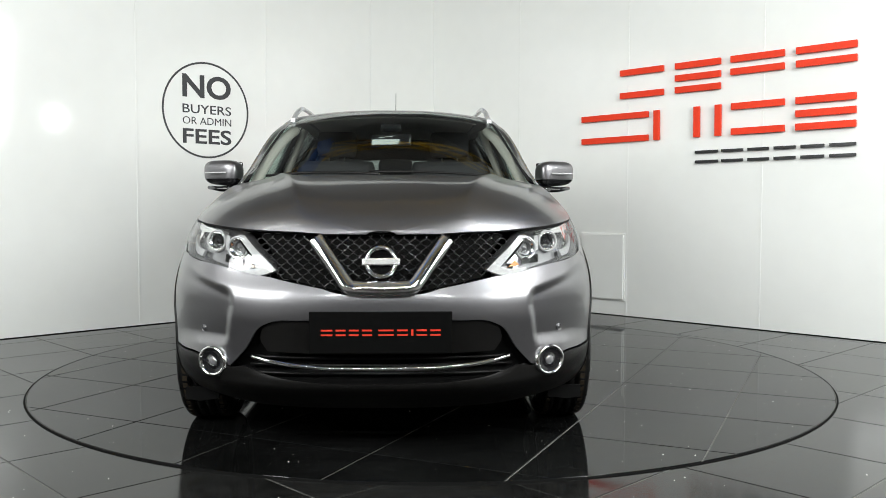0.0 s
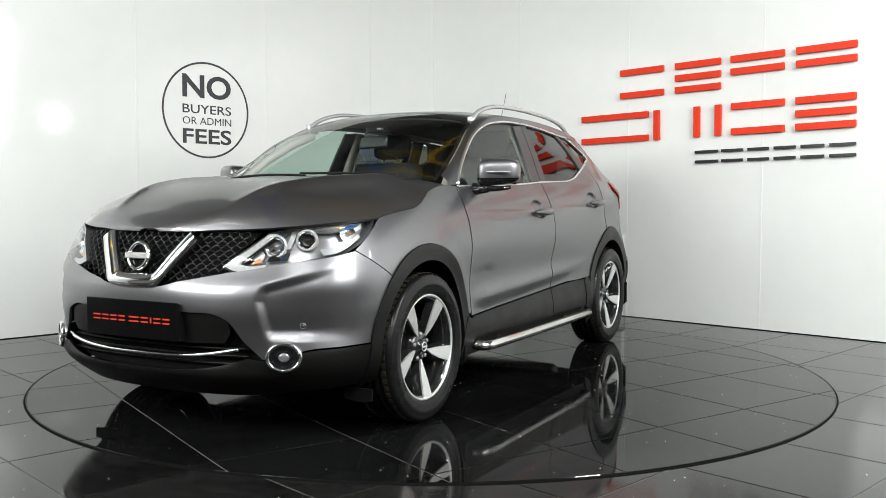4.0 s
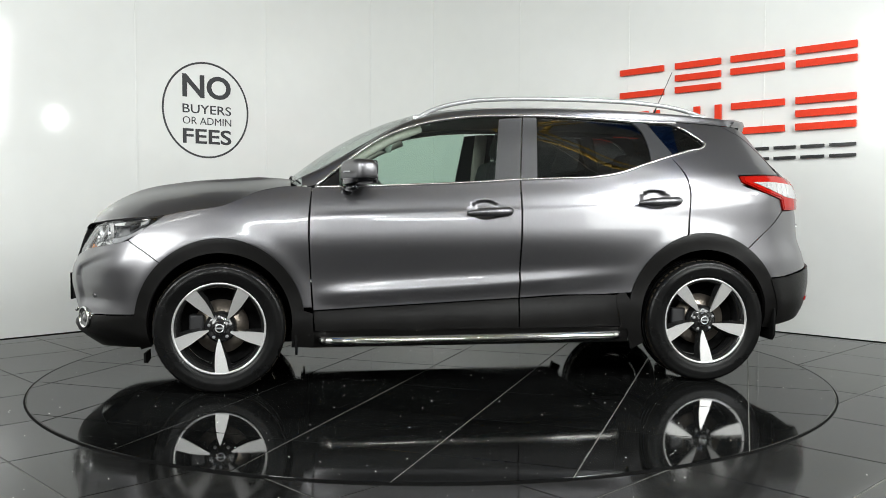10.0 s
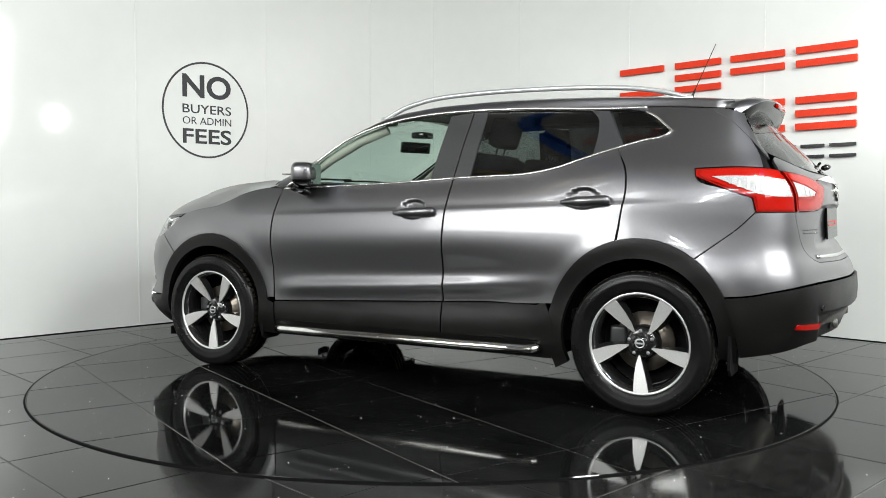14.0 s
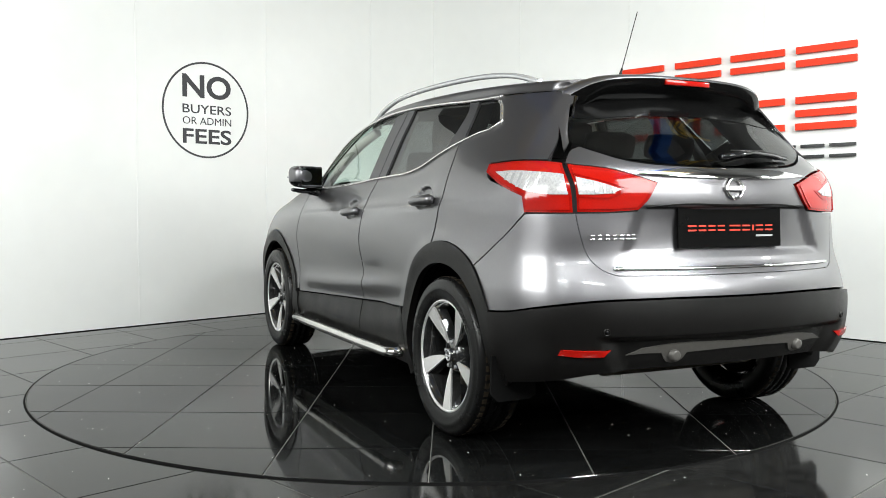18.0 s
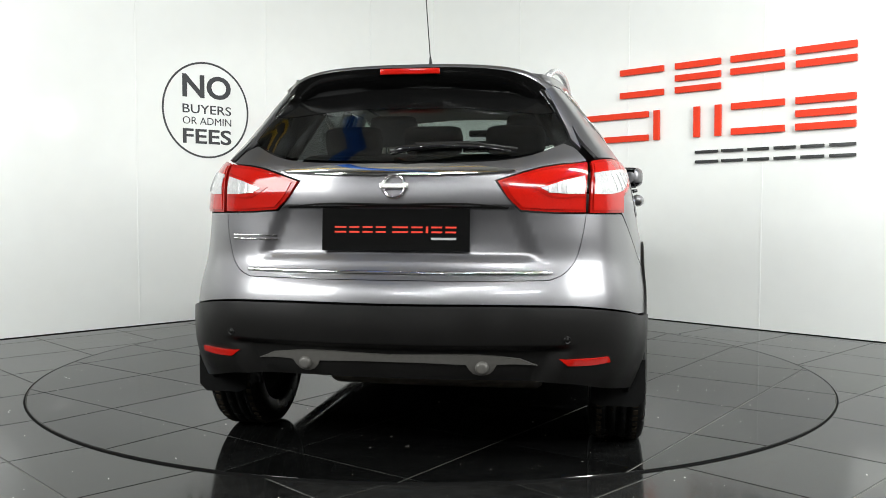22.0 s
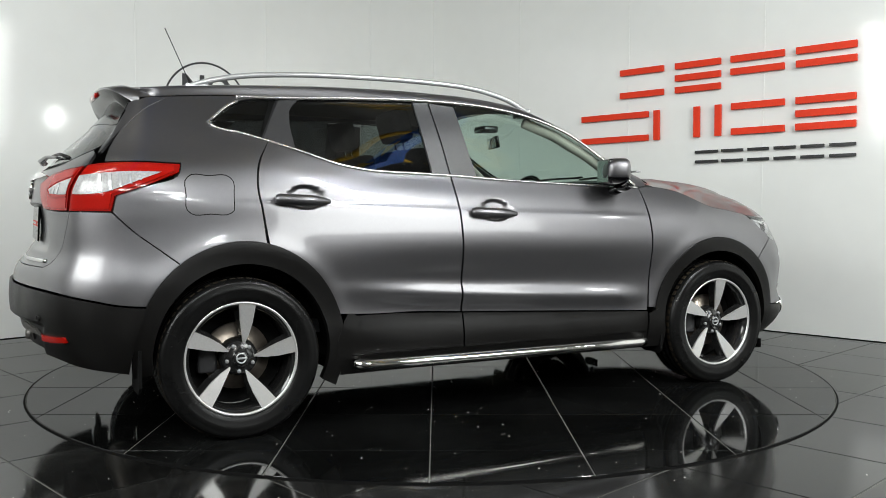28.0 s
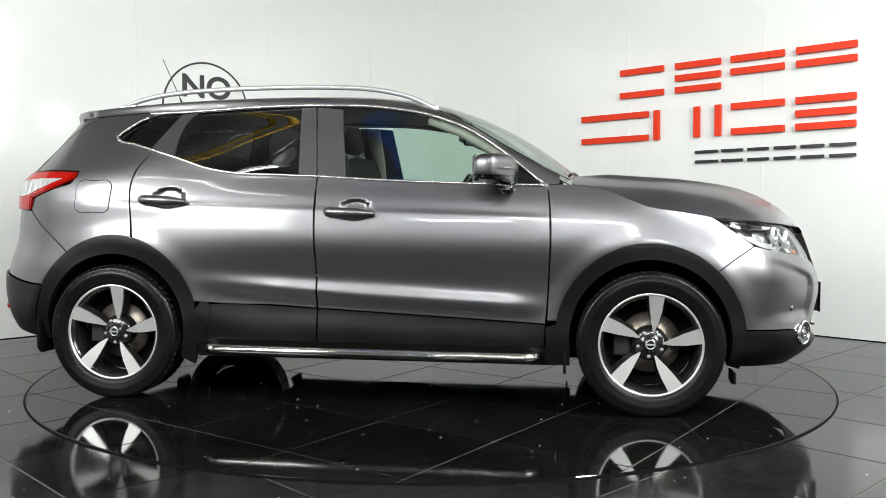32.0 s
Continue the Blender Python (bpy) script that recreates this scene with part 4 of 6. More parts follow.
# the air intake behind: a dark recess with slats
panel("air_intake", outline_of([F((0.0, 0.56), (0.40, 0.556), (0.47, 0.53), (0.53, 0.44), (0.60, 0.37)), F((0.60, 0.37), (0.50, 0.33), (0.25, 0.30), (0.0, 0.30)), F((0.0, 0.30), (0.0, 0.56))]),
      LINER, car, func=lifted(-0.06), both=True, centre=0.0, label="dark air intake")
panel("plate_surround", outline_of([F((0.0, 0.552), (0.30, 0.551), (0.40, 0.545), (0.448, 0.523)), F((0.448, 0.523), (0.46, 0.48), (0.43, 0.43)), F((0.43, 0.43), (0.25, 0.425), (0.0, 0.425)), F((0.0, 0.425), (0.0, 0.552))]),
      CLADDING, car, func=lifted(-0.012), both=True, centre=0.0, label="black plastic plate surround")
for z in (0.345, 0.375, 0.405):
    rows = []
    for y in np.linspace(-0.5, 0.5, 21):
        p = side_at(q_of("f", abs(y), z), z, -0.045)
        rows.append((p[0], y, z))
    part("intake_slat", sweep(rows, 0.006, 6), CLADDING, car)

# bright bar across the intake
rows = []
for y in np.linspace(-0.485, 0.485, 41):
    z = 0.372 + 0.038 * (abs(y) / 0.485) ** 3
    p = side_at(q_of("f", abs(y), z), z, 0.006 if abs(y) < 0.46 else -0.004)
    rows.append((p[0], y, p[2]))
part("chrome_bar", sweep(rows, 0.0085, 10), CHROME, car, "thin chrome bar across the intake")

# fog lamps
for s in (1, -1):
    c = side_at(q_of("f", 0.648, 0.380), 0.380)
    n = surface_normal(side_at, np.array([q_of("f", 0.648, 0.380)]), np.array([0.380]))[0]
    n = n if n[0] > 0 else -n
    eye = Vector((c[0], c[1] * s, c[2]))
    m = Matrix.Translation(eye) @ Vector((n[0], n[1] * s, n[2] * 0.5)).to_track_quat("Z", "Y").to_matrix().to_4x4() @ Matrix.Diagonal((1.22, 1.0, 1.0, 1.0))
    fog = part("fog_lamp", lathe([(0.044, 0.002), (0.048, 0.010), (0.052, 0.014), (0.057, 0.012), (0.060, 0.004), (0.060, -0.02)], 36, m=m), CHROME, car, "chrome-ringed fog lamp")
    part("bowl", lathe([(0.0001, 0.0055), (0.020, 0.0055), (0.022, 0.004), (0.034, 0.0045), (0.045, 0.007)], 28, m=m), GLOSS_BLACK, fog)
    part("bulb", lathe([(0.0001, 0.011), (0.012, 0.010), (0.018, 0.007), (0.019, 0.002)], 16, m=m), LAMP_INSIDE, fog)

# grille: a honeycomb net behind the bonnet lip
grille = thing("grille")
grille.parent = car
panel("backing", outline_of([F((0.0, 0.862), (0.25, 0.866), (0.40, 0.870), (0.50, 0.868)), F((0.50, 0.868), (0.43, 0.78), (0.39, 0.712)), F((0.42, 0.712), (0.22, 0.668), (0.0, 0.645)), F((0.0, 0.645), (0.0, 0.862))]),
      LINER, grille, func=lifted(-0.05), both=True, centre=0.0)
net = bmesh.new()
cell = 0.029
for row, colm in itertools.product(range(-2, 13), range(-14, 15)):
    z = 0.658 + row * cell * 0.62
    y = (colm + (0.5 if row % 2 else 0)) * cell * 1.45
    top = 0.866 + 0.01 * abs(y)
    bottom = 0.652 + max(0, abs(y) - 0.12) * 0.20
    if not bottom < z < top or abs(y) > 0.40 + (z - 0.71) * 0.5 or abs(y) > 0.485:
        continue
    ringp = []
    for k in range(6):
        a = radians(60 * k)
        yy, zz = y + 0.62 * cell * 1.15 * math.cos(a), z + 0.5 * cell * math.sin(a)
        p = side_at(q_of("f", abs(yy), zz), zz, -0.022)
        ringp.append(Vector((p[0], yy, zz)))
    sweep(ringp, 0.0024, 4, bm=net, closed=True, up=Vector((1, 0, 0)))
part("net", net, FRIT, grille, "black honeycomb net")
# the bright V
vee = []
for t in np.linspace(-1, 1, 61):
    a = abs(t)
    y = 0.128 * a / 0.42 if a < 0.42 else 0.128 + (a - 0.42) / 0.58 * 0.122
    z = 0.672 + 0.006 * (a / 0.42) ** 2 if a < 0.38 else 0.678 + (a - 0.38) / 0.62 * 0.178
    y = min(y, 0.25)
    vee.append((math.copysign(y, t) if t else 0.0, z))
vbm = bmesh.new()
prev = None
for i, (y, z) in enumerate(vee):
    a, b = vee[max(0, i - 1)], vee[min(len(vee) - 1, i + 1)]
    d = Vector((b[0] - a[0], b[1] - a[1])).normalized()
    n2 = Vector((-d.y, d.x))
    wide = 0.028
    row = []
    for k, lift in ((-1.0, -0.02), (-1.0, 0.012), (-0.72, 0.024), (0.72, 0.020), (1.0, 0.006), (1.0, -0.02)):
        yy, zz = y + n2.x * wide * k, z + n2.y * wide * k
        p = side_at(q_of("f", abs(yy), min(zz, 0.872)), min(zz, 0.872), lift)
        row.append(vbm.verts.new((p[0], yy, zz)))
    if prev:
        for k in range(5):
            vbm.faces.new((prev[k], prev[k + 1], row[k + 1], row[k]))
    prev = row
bmesh.ops.recalc_face_normals(vbm, faces=vbm.faces)
part("chrome_vee", vbm, CHROME, car, "chrome V strip framing the badge")


def badge(x, z, tilt, r, name="badge"):
    """A plain ring with a bar across."""
    m = Matrix.Translation((x, 0, z)) @ Matrix.Rotation(radians(90 if x > 0 else -90), 4, "Y") @ Matrix.Rotation(radians(tilt), 4, "Y")
    b = part(name, lathe([(r * 0.74, 0.0), (r * 0.76, 0.010), (r * 0.87, 0.014), (r * 0.98, 0.010), (r, 0.0)], 40, m=m), CHROME, car, "plain chrome ring badge with a bar")
    part("bar", box((-r * 0.22, -r * 1.12, 0.002), (r * 0.22, r * 1.12, 0.016), m, bevel=0.004), TRIM, b, smooth=False)
    part("dish", lathe([(0.0001, -0.004), (r * 0.8, -0.002)], 32, m=m), FRIT, b)
    return b


badge(2.172, 0.768, -12, 0.062)

# ---------------------------------------------------------------- headlamps
lamp_edge = outline_of([F((0.396, 0.732), (0.442, 0.775), (0.488, 0.815), (0.540, 0.866)), F((0.540, 0.866), (0.600, 0.880)) + X((1.86, 0.895), (1.72, 0.912), (1.615, 0.926)),
                        X((1.615, 0.926), (1.665, 0.880), (1.717, 0.838), (1.79, 0.800), (1.84, 0.777)), X((1.84, 0.777), (1.935, 0.762)) + F((0.62, 0.737), (0.54, 0.718), (0.470, 0.706)), F((0.470, 0.706), (0.43, 0.718), (0.396, 0.732))])
for s in (1, -1):
    lamp = panel("headlamp", lamp_edge, LAMP_COVER, car, label="clear headlamp with a white running-light boomerang", sides=(s,), gap=0.003, depth=0.006)[0]
    lamp.visible_shadow = False
    panel("housing", lamp_edge, LAMP_INSIDE, lamp, func=lifted(-0.060), sides=(s,), gap=0.0, depth=lifted(-0.006))
    for f_y, z, r in ((0.578, 0.812, 0.036), (0.683, 0.836, 0.034)):
        q = q_of("f", f_y, z)
        c = side_at(q, z, -0.034)
        m = Matrix.Translation((c[0], c[1] * s, c[2])) @ Vector((1, 0.40 * s, 0.02)).to_track_quat("Z", "Y").to_matrix().to_4x4()
        part("reflector", lathe([(r * 0.30, -0.03), (r * 0.62, -0.02), (r * 0.94, 0.006), (r, 0.008), (r * 1.06, -0.004)], 32, m=m), CHROME, lamp)
        part("projector", lathe([(0.0001, 0.004), (r * 0.35, -0.002), (r * 0.60, -0.018)], 24, m=m), GLOSS_BLACK if f_y > 0.6 else LAMP_INSIDE, lamp)
        part("bright_ring", lathe([(r * 1.06, 0.004), (r * 1.10, 0.009), (r * 1.26, 0.009), (r * 1.32, -0.01)], 32, m=m), CLEAR_LENS if f_y > 0.6 else SILVER, lamp)
    # the running-light boomerang and the trims inside
    for name, edge, mat, off in (
            ("running_light", [F((0.402, 0.734), (0.442, 0.770), (0.488, 0.808), (0.540, 0.860)), F((0.540, 0.860), (0.572, 0.862)), F((0.572, 0.862), (0.52, 0.805), (0.458, 0.744)), F((0.458, 0.744), (0.50, 0.735), (0.565, 0.742)),
                               F((0.565, 0.742), (0.565, 0.729)), F((0.565, 0.729), (0.51, 0.716), (0.470, 0.712)), F((0.470, 0.712), (0.435, 0.720), (0.402, 0.734))], CLEAR_LENS, -0.014),
            ("dark_trim", [F((0.528, 0.795), (0.582, 0.858)), F((0.582, 0.858), (0.605, 0.862)), F((0.605, 0.862), (0.555, 0.785)), F((0.555, 0.785), (0.528, 0.795))], SATIN_BLACK, -0.040),
            ("bright_trim", [F((0.62, 0.872), (0.66, 0.880)) + X((1.80, 0.893), (1.68, 0.909)), X((1.68, 0.909), (1.72, 0.888)), X((1.72, 0.888), (1.80, 0.872)) + F((0.66, 0.866), (0.62, 0.860)), F((0.62, 0.860), (0.62, 0.872))], CHROME, -0.022),
            ("dark_trim", [X((1.90, 0.775), (1.84, 0.786), (1.79, 0.808), (1.72, 0.846)), X((1.72, 0.846), (1.725, 0.858)), X((1.725, 0.858), (1.79, 0.824), (1.85, 0.806), (1.90, 0.800)), X((1.90, 0.800), (1.90, 0.775))], DARK_CHROME, -0.030),
            ("dark_trim", [F((0.462, 0.748), (0.515, 0.800), (0.560, 0.848)), F((0.560, 0.848), (0.572, 0.846)), F((0.572, 0.846), (0.528, 0.795), (0.482, 0.750)), F((0.482, 0.750), (0.462, 0.748))], GLOSS_BLACK, -0.022),
            ("facet", [F((0.490, 0.756), (0.530, 0.796)), F((0.530, 0.796), (0.546, 0.778)), F((0.546, 0.778), (0.540, 0.752)), F((0.540, 0.752), (0.490, 0.756))], SILVER, -0.040),
            ("facet", [F((0.560, 0.748), (0.566, 0.772)), F((0.566, 0.772), (0.640, 0.788)), F((0.640, 0.788), (0.640, 0.757)), F((0.640, 0.757), (0.560, 0.748))], CHROME, -0.042),
            ("facet", [F((0.618, 0.800), (0.622, 0.858)), F((0.622, 0.858), (0.640, 0.862)), F((0.640, 0.862), (0.636, 0.802)), F((0.636, 0.802), (0.618, 0.800))], CLEAR_LENS, -0.032),
            ("facet", [X((1.80, 0.835), (1.80, 0.866)), X((1.80, 0.866), (1.745, 0.882)), X((1.745, 0.882), (1.745, 0.862)), X((1.745, 0.862), (1.80, 0.835))], CHROME, -0.034),
            ("facet", [X((1.735, 0.868), (1.735, 0.886)), X((1.735, 0.886), (1.69, 0.900)), X((1.69, 0.900), (1.70, 0.882)), X((1.70, 0.882), (1.735, 0.868))], SILVER, -0.026),
            ("indicator", [F((0.500, 0.742), (0.545, 0.748)), F((0.545, 0.748), (0.528, 0.766)), F((0.528, 0.766), (0.500, 0.742))], AMBER, -0.030)):
        panel(name, outline_of(edge), mat, lamp, func=lifted(off), sides=(s,), gap=0.0, depth=0.012, step=0.015)

# ---------------------------------------------------------------- doors
BELT_F = X((0.845, 1.070), (0.60, 1.076), (0.30, 1.087), (0.03, 1.098), (-0.284, 1.118))
BELT_R = X((-0.284, 1.118), (-0.50, 1.126), (-0.72, 1.136), (-0.86, 1.160), (-1.00, 1.205), (-1.165, 1.255))
SILL_F = X((0.838, 0.318), (0.4, 0.312), (-0.262, 0.310))


def clad_line(x):
    return 0.425 + (0.83 - x) * 0.047


door_f = panel("front_door", outline_of([BELT_F, X((-0.284, 1.118), (-0.275, 0.9), (-0.268, 0.7), (-0.265, clad_line(-0.265))), X((-0.265, clad_line(-0.265)), (0.3, clad_line(0.3)), (0.84, clad_line(0.84))),
                                         X((0.84, clad_line(0.84)), (0.851, 0.60), (0.858, 0.85), (0.852, 0.98), (0.845, 1.070))]), PAINT, car, step=0.024, tall=4.0)
door_r = panel("rear_door", outline_of([BELT_R, X((-1.165, 1.255), (-1.225, 1.14), (-1.236, 1.07), (-1.222, 0.94), (-1.205, 0.815)), arch(a0=76, a1=19, **ARR),
                                        X((-0.895, 0.502), (-0.73, 0.492), (-0.5, clad_line(-0.5) + 0.002), (-0.272, clad_line(-0.272))), X((-0.272, clad_line(-0.272)), (-0.275, 0.7), (-0.282, 0.9), (-0.291, 1.118))]), PAINT, car, step=0.024, tall=4.0)
for s, fd, rd in ((1, door_f[0], door_r[0]), (-1, door_f[1], door_r[1])):
    panel("cladding", outline_of([X((-0.262, clad_line(-0.262) - 0.004), (0.84, clad_line(0.84) - 0.004)), X((0.84, clad_line(0.84) - 0.004), (0.835, 0.315)), X((0.835, 0.315), (0.3, 0.312), (-0.262, 0.31)),
                                  X((-0.262, 0.31), (-0.262, clad_line(-0.262) - 0.004))]), CLADDING, fd, func=lifted(0.006), sides=(s,), label="black plastic lower cladding")
    panel("cladding", outline_of([X((-0.268, clad_line(-0.268) - 0.004), (-0.268, 0.31)), X((-0.268, 0.31), (-0.86, 0.315)), X((-0.86, 0.315), (-0.86, 0.49)), X((-0.86, 0.49), (-0.6, 0.488), (-0.268, clad_line(-0.268) - 0.004))]),
          CLADDING, rd, func=lifted(0.006), sides=(s,), label="black plastic lower cladding")
    # grip handles over a shallow bowl
    for x0, x1, z0, z1, dpar in ((0.022, -0.222, 0.953, 0.962, fd), (-0.932, -1.172, 1.010, 1.020, rd)):
        rows, radii = [], []
        for k in range(17):
            t = k / 16
            x, z = x0 + (x1 - x0) * t, z0 + (z1 - z0) * t
            lift = 0.012 + 0.028 * math.sin(math.pi * min(1, max(0, t * 0.9 + 0.08))) ** 0.6
            p = side_at(q_of("x", x, z + 0.08), z + 0.08, lift) * 0.4 + side_at(q_of("x", x, z - 0.08), z - 0.08, lift) * 0.6
            rows.append((p[0], p[1] * s, p[2]))
            radii.append(0.010 + 0.014 * min(1.0, t * 3.0) * min(1.0, (1 - t) * 9 + 0.45))
        part("handle", sweep(rows, radii, 12, squash=1.0), PAINT, dpar, "body-coloured grip handle")

# sill under the doors, arch mouldings, step bars
panel("sill", outline_of([X((0.90, 0.315), (-0.88, 0.312)), X((-0.88, 0.312), (-0.88, 0.225)), X((-0.88, 0.225), (0.90, 0.225)), X((0.90, 0.225), (0.90, 0.315))]), CLADDING, car, label="black plastic sill")
for dic, dic_in, ends in ((ARF, INF, (-18, 184)), (ARR, INR, (-22, 190))):
    outer = arch(a0=ends[0], a1=ends[1], n=25, **dic)
    inner_ = arch(a0=ends[1], a1=ends[0], n=25, **dic_in)
    panel("arch_moulding", outline_of([outer, [outer[-1], inner_[0]], inner_, [inner_[-1], outer[0]]]), CLADDING, car, func=lifted(0.009), gap=0.0, depth=0.03, step=0.03, label="black plastic wheel-arch moulding")
# tails of the mouldings that run into the sills
panel("arch_tail", outline_of([X((0.905, 0.43), (0.845, 0.41)), X((0.845, 0.41), (0.838, 0.23)), X((0.838, 0.23), (0.955, 0.23)), X((0.955, 0.23), (0.95, 0.34), (0.905, 0.43))]), CLADDING, car, func=lifted(0.012), gap=0.0)
panel("arch_tail", outline_of([X((-0.875, 0.47), (-0.855, 0.50)), X((-0.855, 0.50), (-0.83, 0.50), (-0.83, 0.31)), X((-0.83, 0.31), (-0.865, 0.295), (-0.905, 0.30)), X((-0.905, 0.30), (-0.905, 0.38), (-0.875, 0.47))]), CLADDING, car, func=lifted(0.010), gap=0.0)
for s in (1, -1):
    pts = [(0.80, 0.80 * s, 0.285), (0.80, 0.865 * s, 0.275), (0.785, 0.905 * s, 0.268), (0.74, 0.925 * s, 0.268), (0.4, 0.93 * s, 0.268), (-0.4, 0.93 * s, 0.270), (-0.76, 0.925 * s, 0.272), (-0.80, 0.905 * s, 0.273), (-0.815, 0.865 * s, 0.28), (-0.815, 0.80 * s, 0.29)]
    step_bar = part("step_bar", sweep(pts, 0.025, 14), STEEL, car, "polished stainless side step bar")
    for x in (0.5, -0.5):
        part("bracket", sweep([(x, 0.70 * s, 0.285), (x, 0.92 * s, 0.262)], 0.014, 6), CLADDING, step_bar)

# ---------------------------------------------------------------- rear quarter, tail
GLASS_END = X((-1.165, 1.255), (-1.28, 1.288), (-1.392, 1.318), (-1.405, 1.335), (-1.385, 1.352), (-1.29, 1.425), (-1.26, 1.437), (-1.06, 1.463))
ROOF_LINE = X((-1.06, 1.463), (-1.30, 1.462), (-1.56, 1.448), (-1.66, 1.440))
panel("rear_quarter", outline_of([GLASS_END, ROOF_LINE, X((-1.66, 1.440), (-1.73, 1.33), (-1.80, 1.22), (-1.83, 1.152)), X((-1.83, 1.152), (-1.70, 1.156), (-1.545, 1.150)), X((-1.545, 1.150), (-1.553, 1.110), (-1.67, 1.058), (-1.795, 1.015), (-1.812, 0.950)),
                                  X((-1.812, 0.950), (-1.74, 0.875), (-1.66, 0.812), (-1.557, 0.733)), arch(a0=125, a1=77, n=10, **ARR),
                                  X((-1.215, 0.808), (-1.228, 0.94), (-1.242, 1.07), (-1.231, 1.14), (-1.165, 1.255))]), PAINT, car, step=0.02, tall=2.0)
fuel = outline_of([[*X((-1.345, 0.955), (-1.342, 1.02), (-1.345, 1.085), (-1.36, 1.098), (-1.44, 1.10), (-1.52, 1.098), (-1.533, 1.085), (-1.536, 1.02), (-1.533, 0.955), (-1.52, 0.943), (-1.44, 0.94), (-1.36, 0.943), (-1.345, 0.955))]])
flap = panel("fuel_flap", fuel, PAINT, car, func=lifted(0.0025), sides=(-1,), gap=0.003, depth=0.003, step=0.02)[0]
panel("flap_gap", fuel, LINER, car, func=lifted(0.0012), sides=(-1,), gap=-0.001, depth=0.002, step=0.02)

# tailgate edge stations
TG = R((0.665, 1.150), (0.668, 1.05), (0.664, 0.955), (0.655, 0.88), (0.625, 0.78), (0.585, 0.735), (0.54, 0.722))
panel("rear_bumper", outline_of([R((0.0, 0.719), (0.30, 0.719), (0.54, 0.721)), R((0.665, 0.950), (0.655, 0.88), (0.625, 0.78), (0.585, 0.738), (0.54, 0.721))[::-1], [R((0.665, 0.950))[0], X((-1.815, 0.948))[0]], X((-1.815, 0.948), (-1.74, 0.872), (-1.66, 0.809), (-1.560, 0.730)),
                                 arch(a0=126, a1=152, n=8, **ARR), X((-1.69, 0.574), (-1.80, 0.582), (-1.90, 0.602)) + R((0.66, 0.630), (0.40, 0.640), (0.0, 0.640)), R((0.0, 0.640), (0.0, 0.716))]),
      PAINT, car, both=True, centre=Q_END, step=0.02, tall=3.0)
low_b = panel("rear_apron", outline_of([X((-1.695, 0.570), (-1.80, 0.578), (-1.90, 0.598)) + R((0.66, 0.626), (0.40, 0.636), (0.0, 0.636)), R((0.0, 0.636), (0.0, 0.372)), R((0.0, 0.372), (0.40, 0.368), (0.62, 0.355)) + X((-1.95, 0.335), (-1.76, 0.30)),
                                        X((-1.76, 0.30), (-1.745, 0.41), (-1.695, 0.570))]), CLADDING, car, func=lifted(0.014), both=True, centre=Q_END, step=0.02, tall=2.5, label="black plastic rear apron")[0]
panel("skid_trim", outline_of([R((0.0, 0.462), (0.34, 0.464), (0.44, 0.452)), R((0.44, 0.452), (0.50, 0.425)), R((0.50, 0.425), (0.40, 0.430), (0.362, 0.428)), R((0.362, 0.428), (0.345, 0.400), (0.31, 0.388), (0.275, 0.400), (0.258, 0.428)),
                               R((0.258, 0.428), (0.10, 0.433), (0.0, 0.433)), R((0.0, 0.433), (0.0, 0.462))]), SKID, low_b, func=lifted(0.022), both=True, centre=Q_END, step=0.02, label="satin grey skid trim")
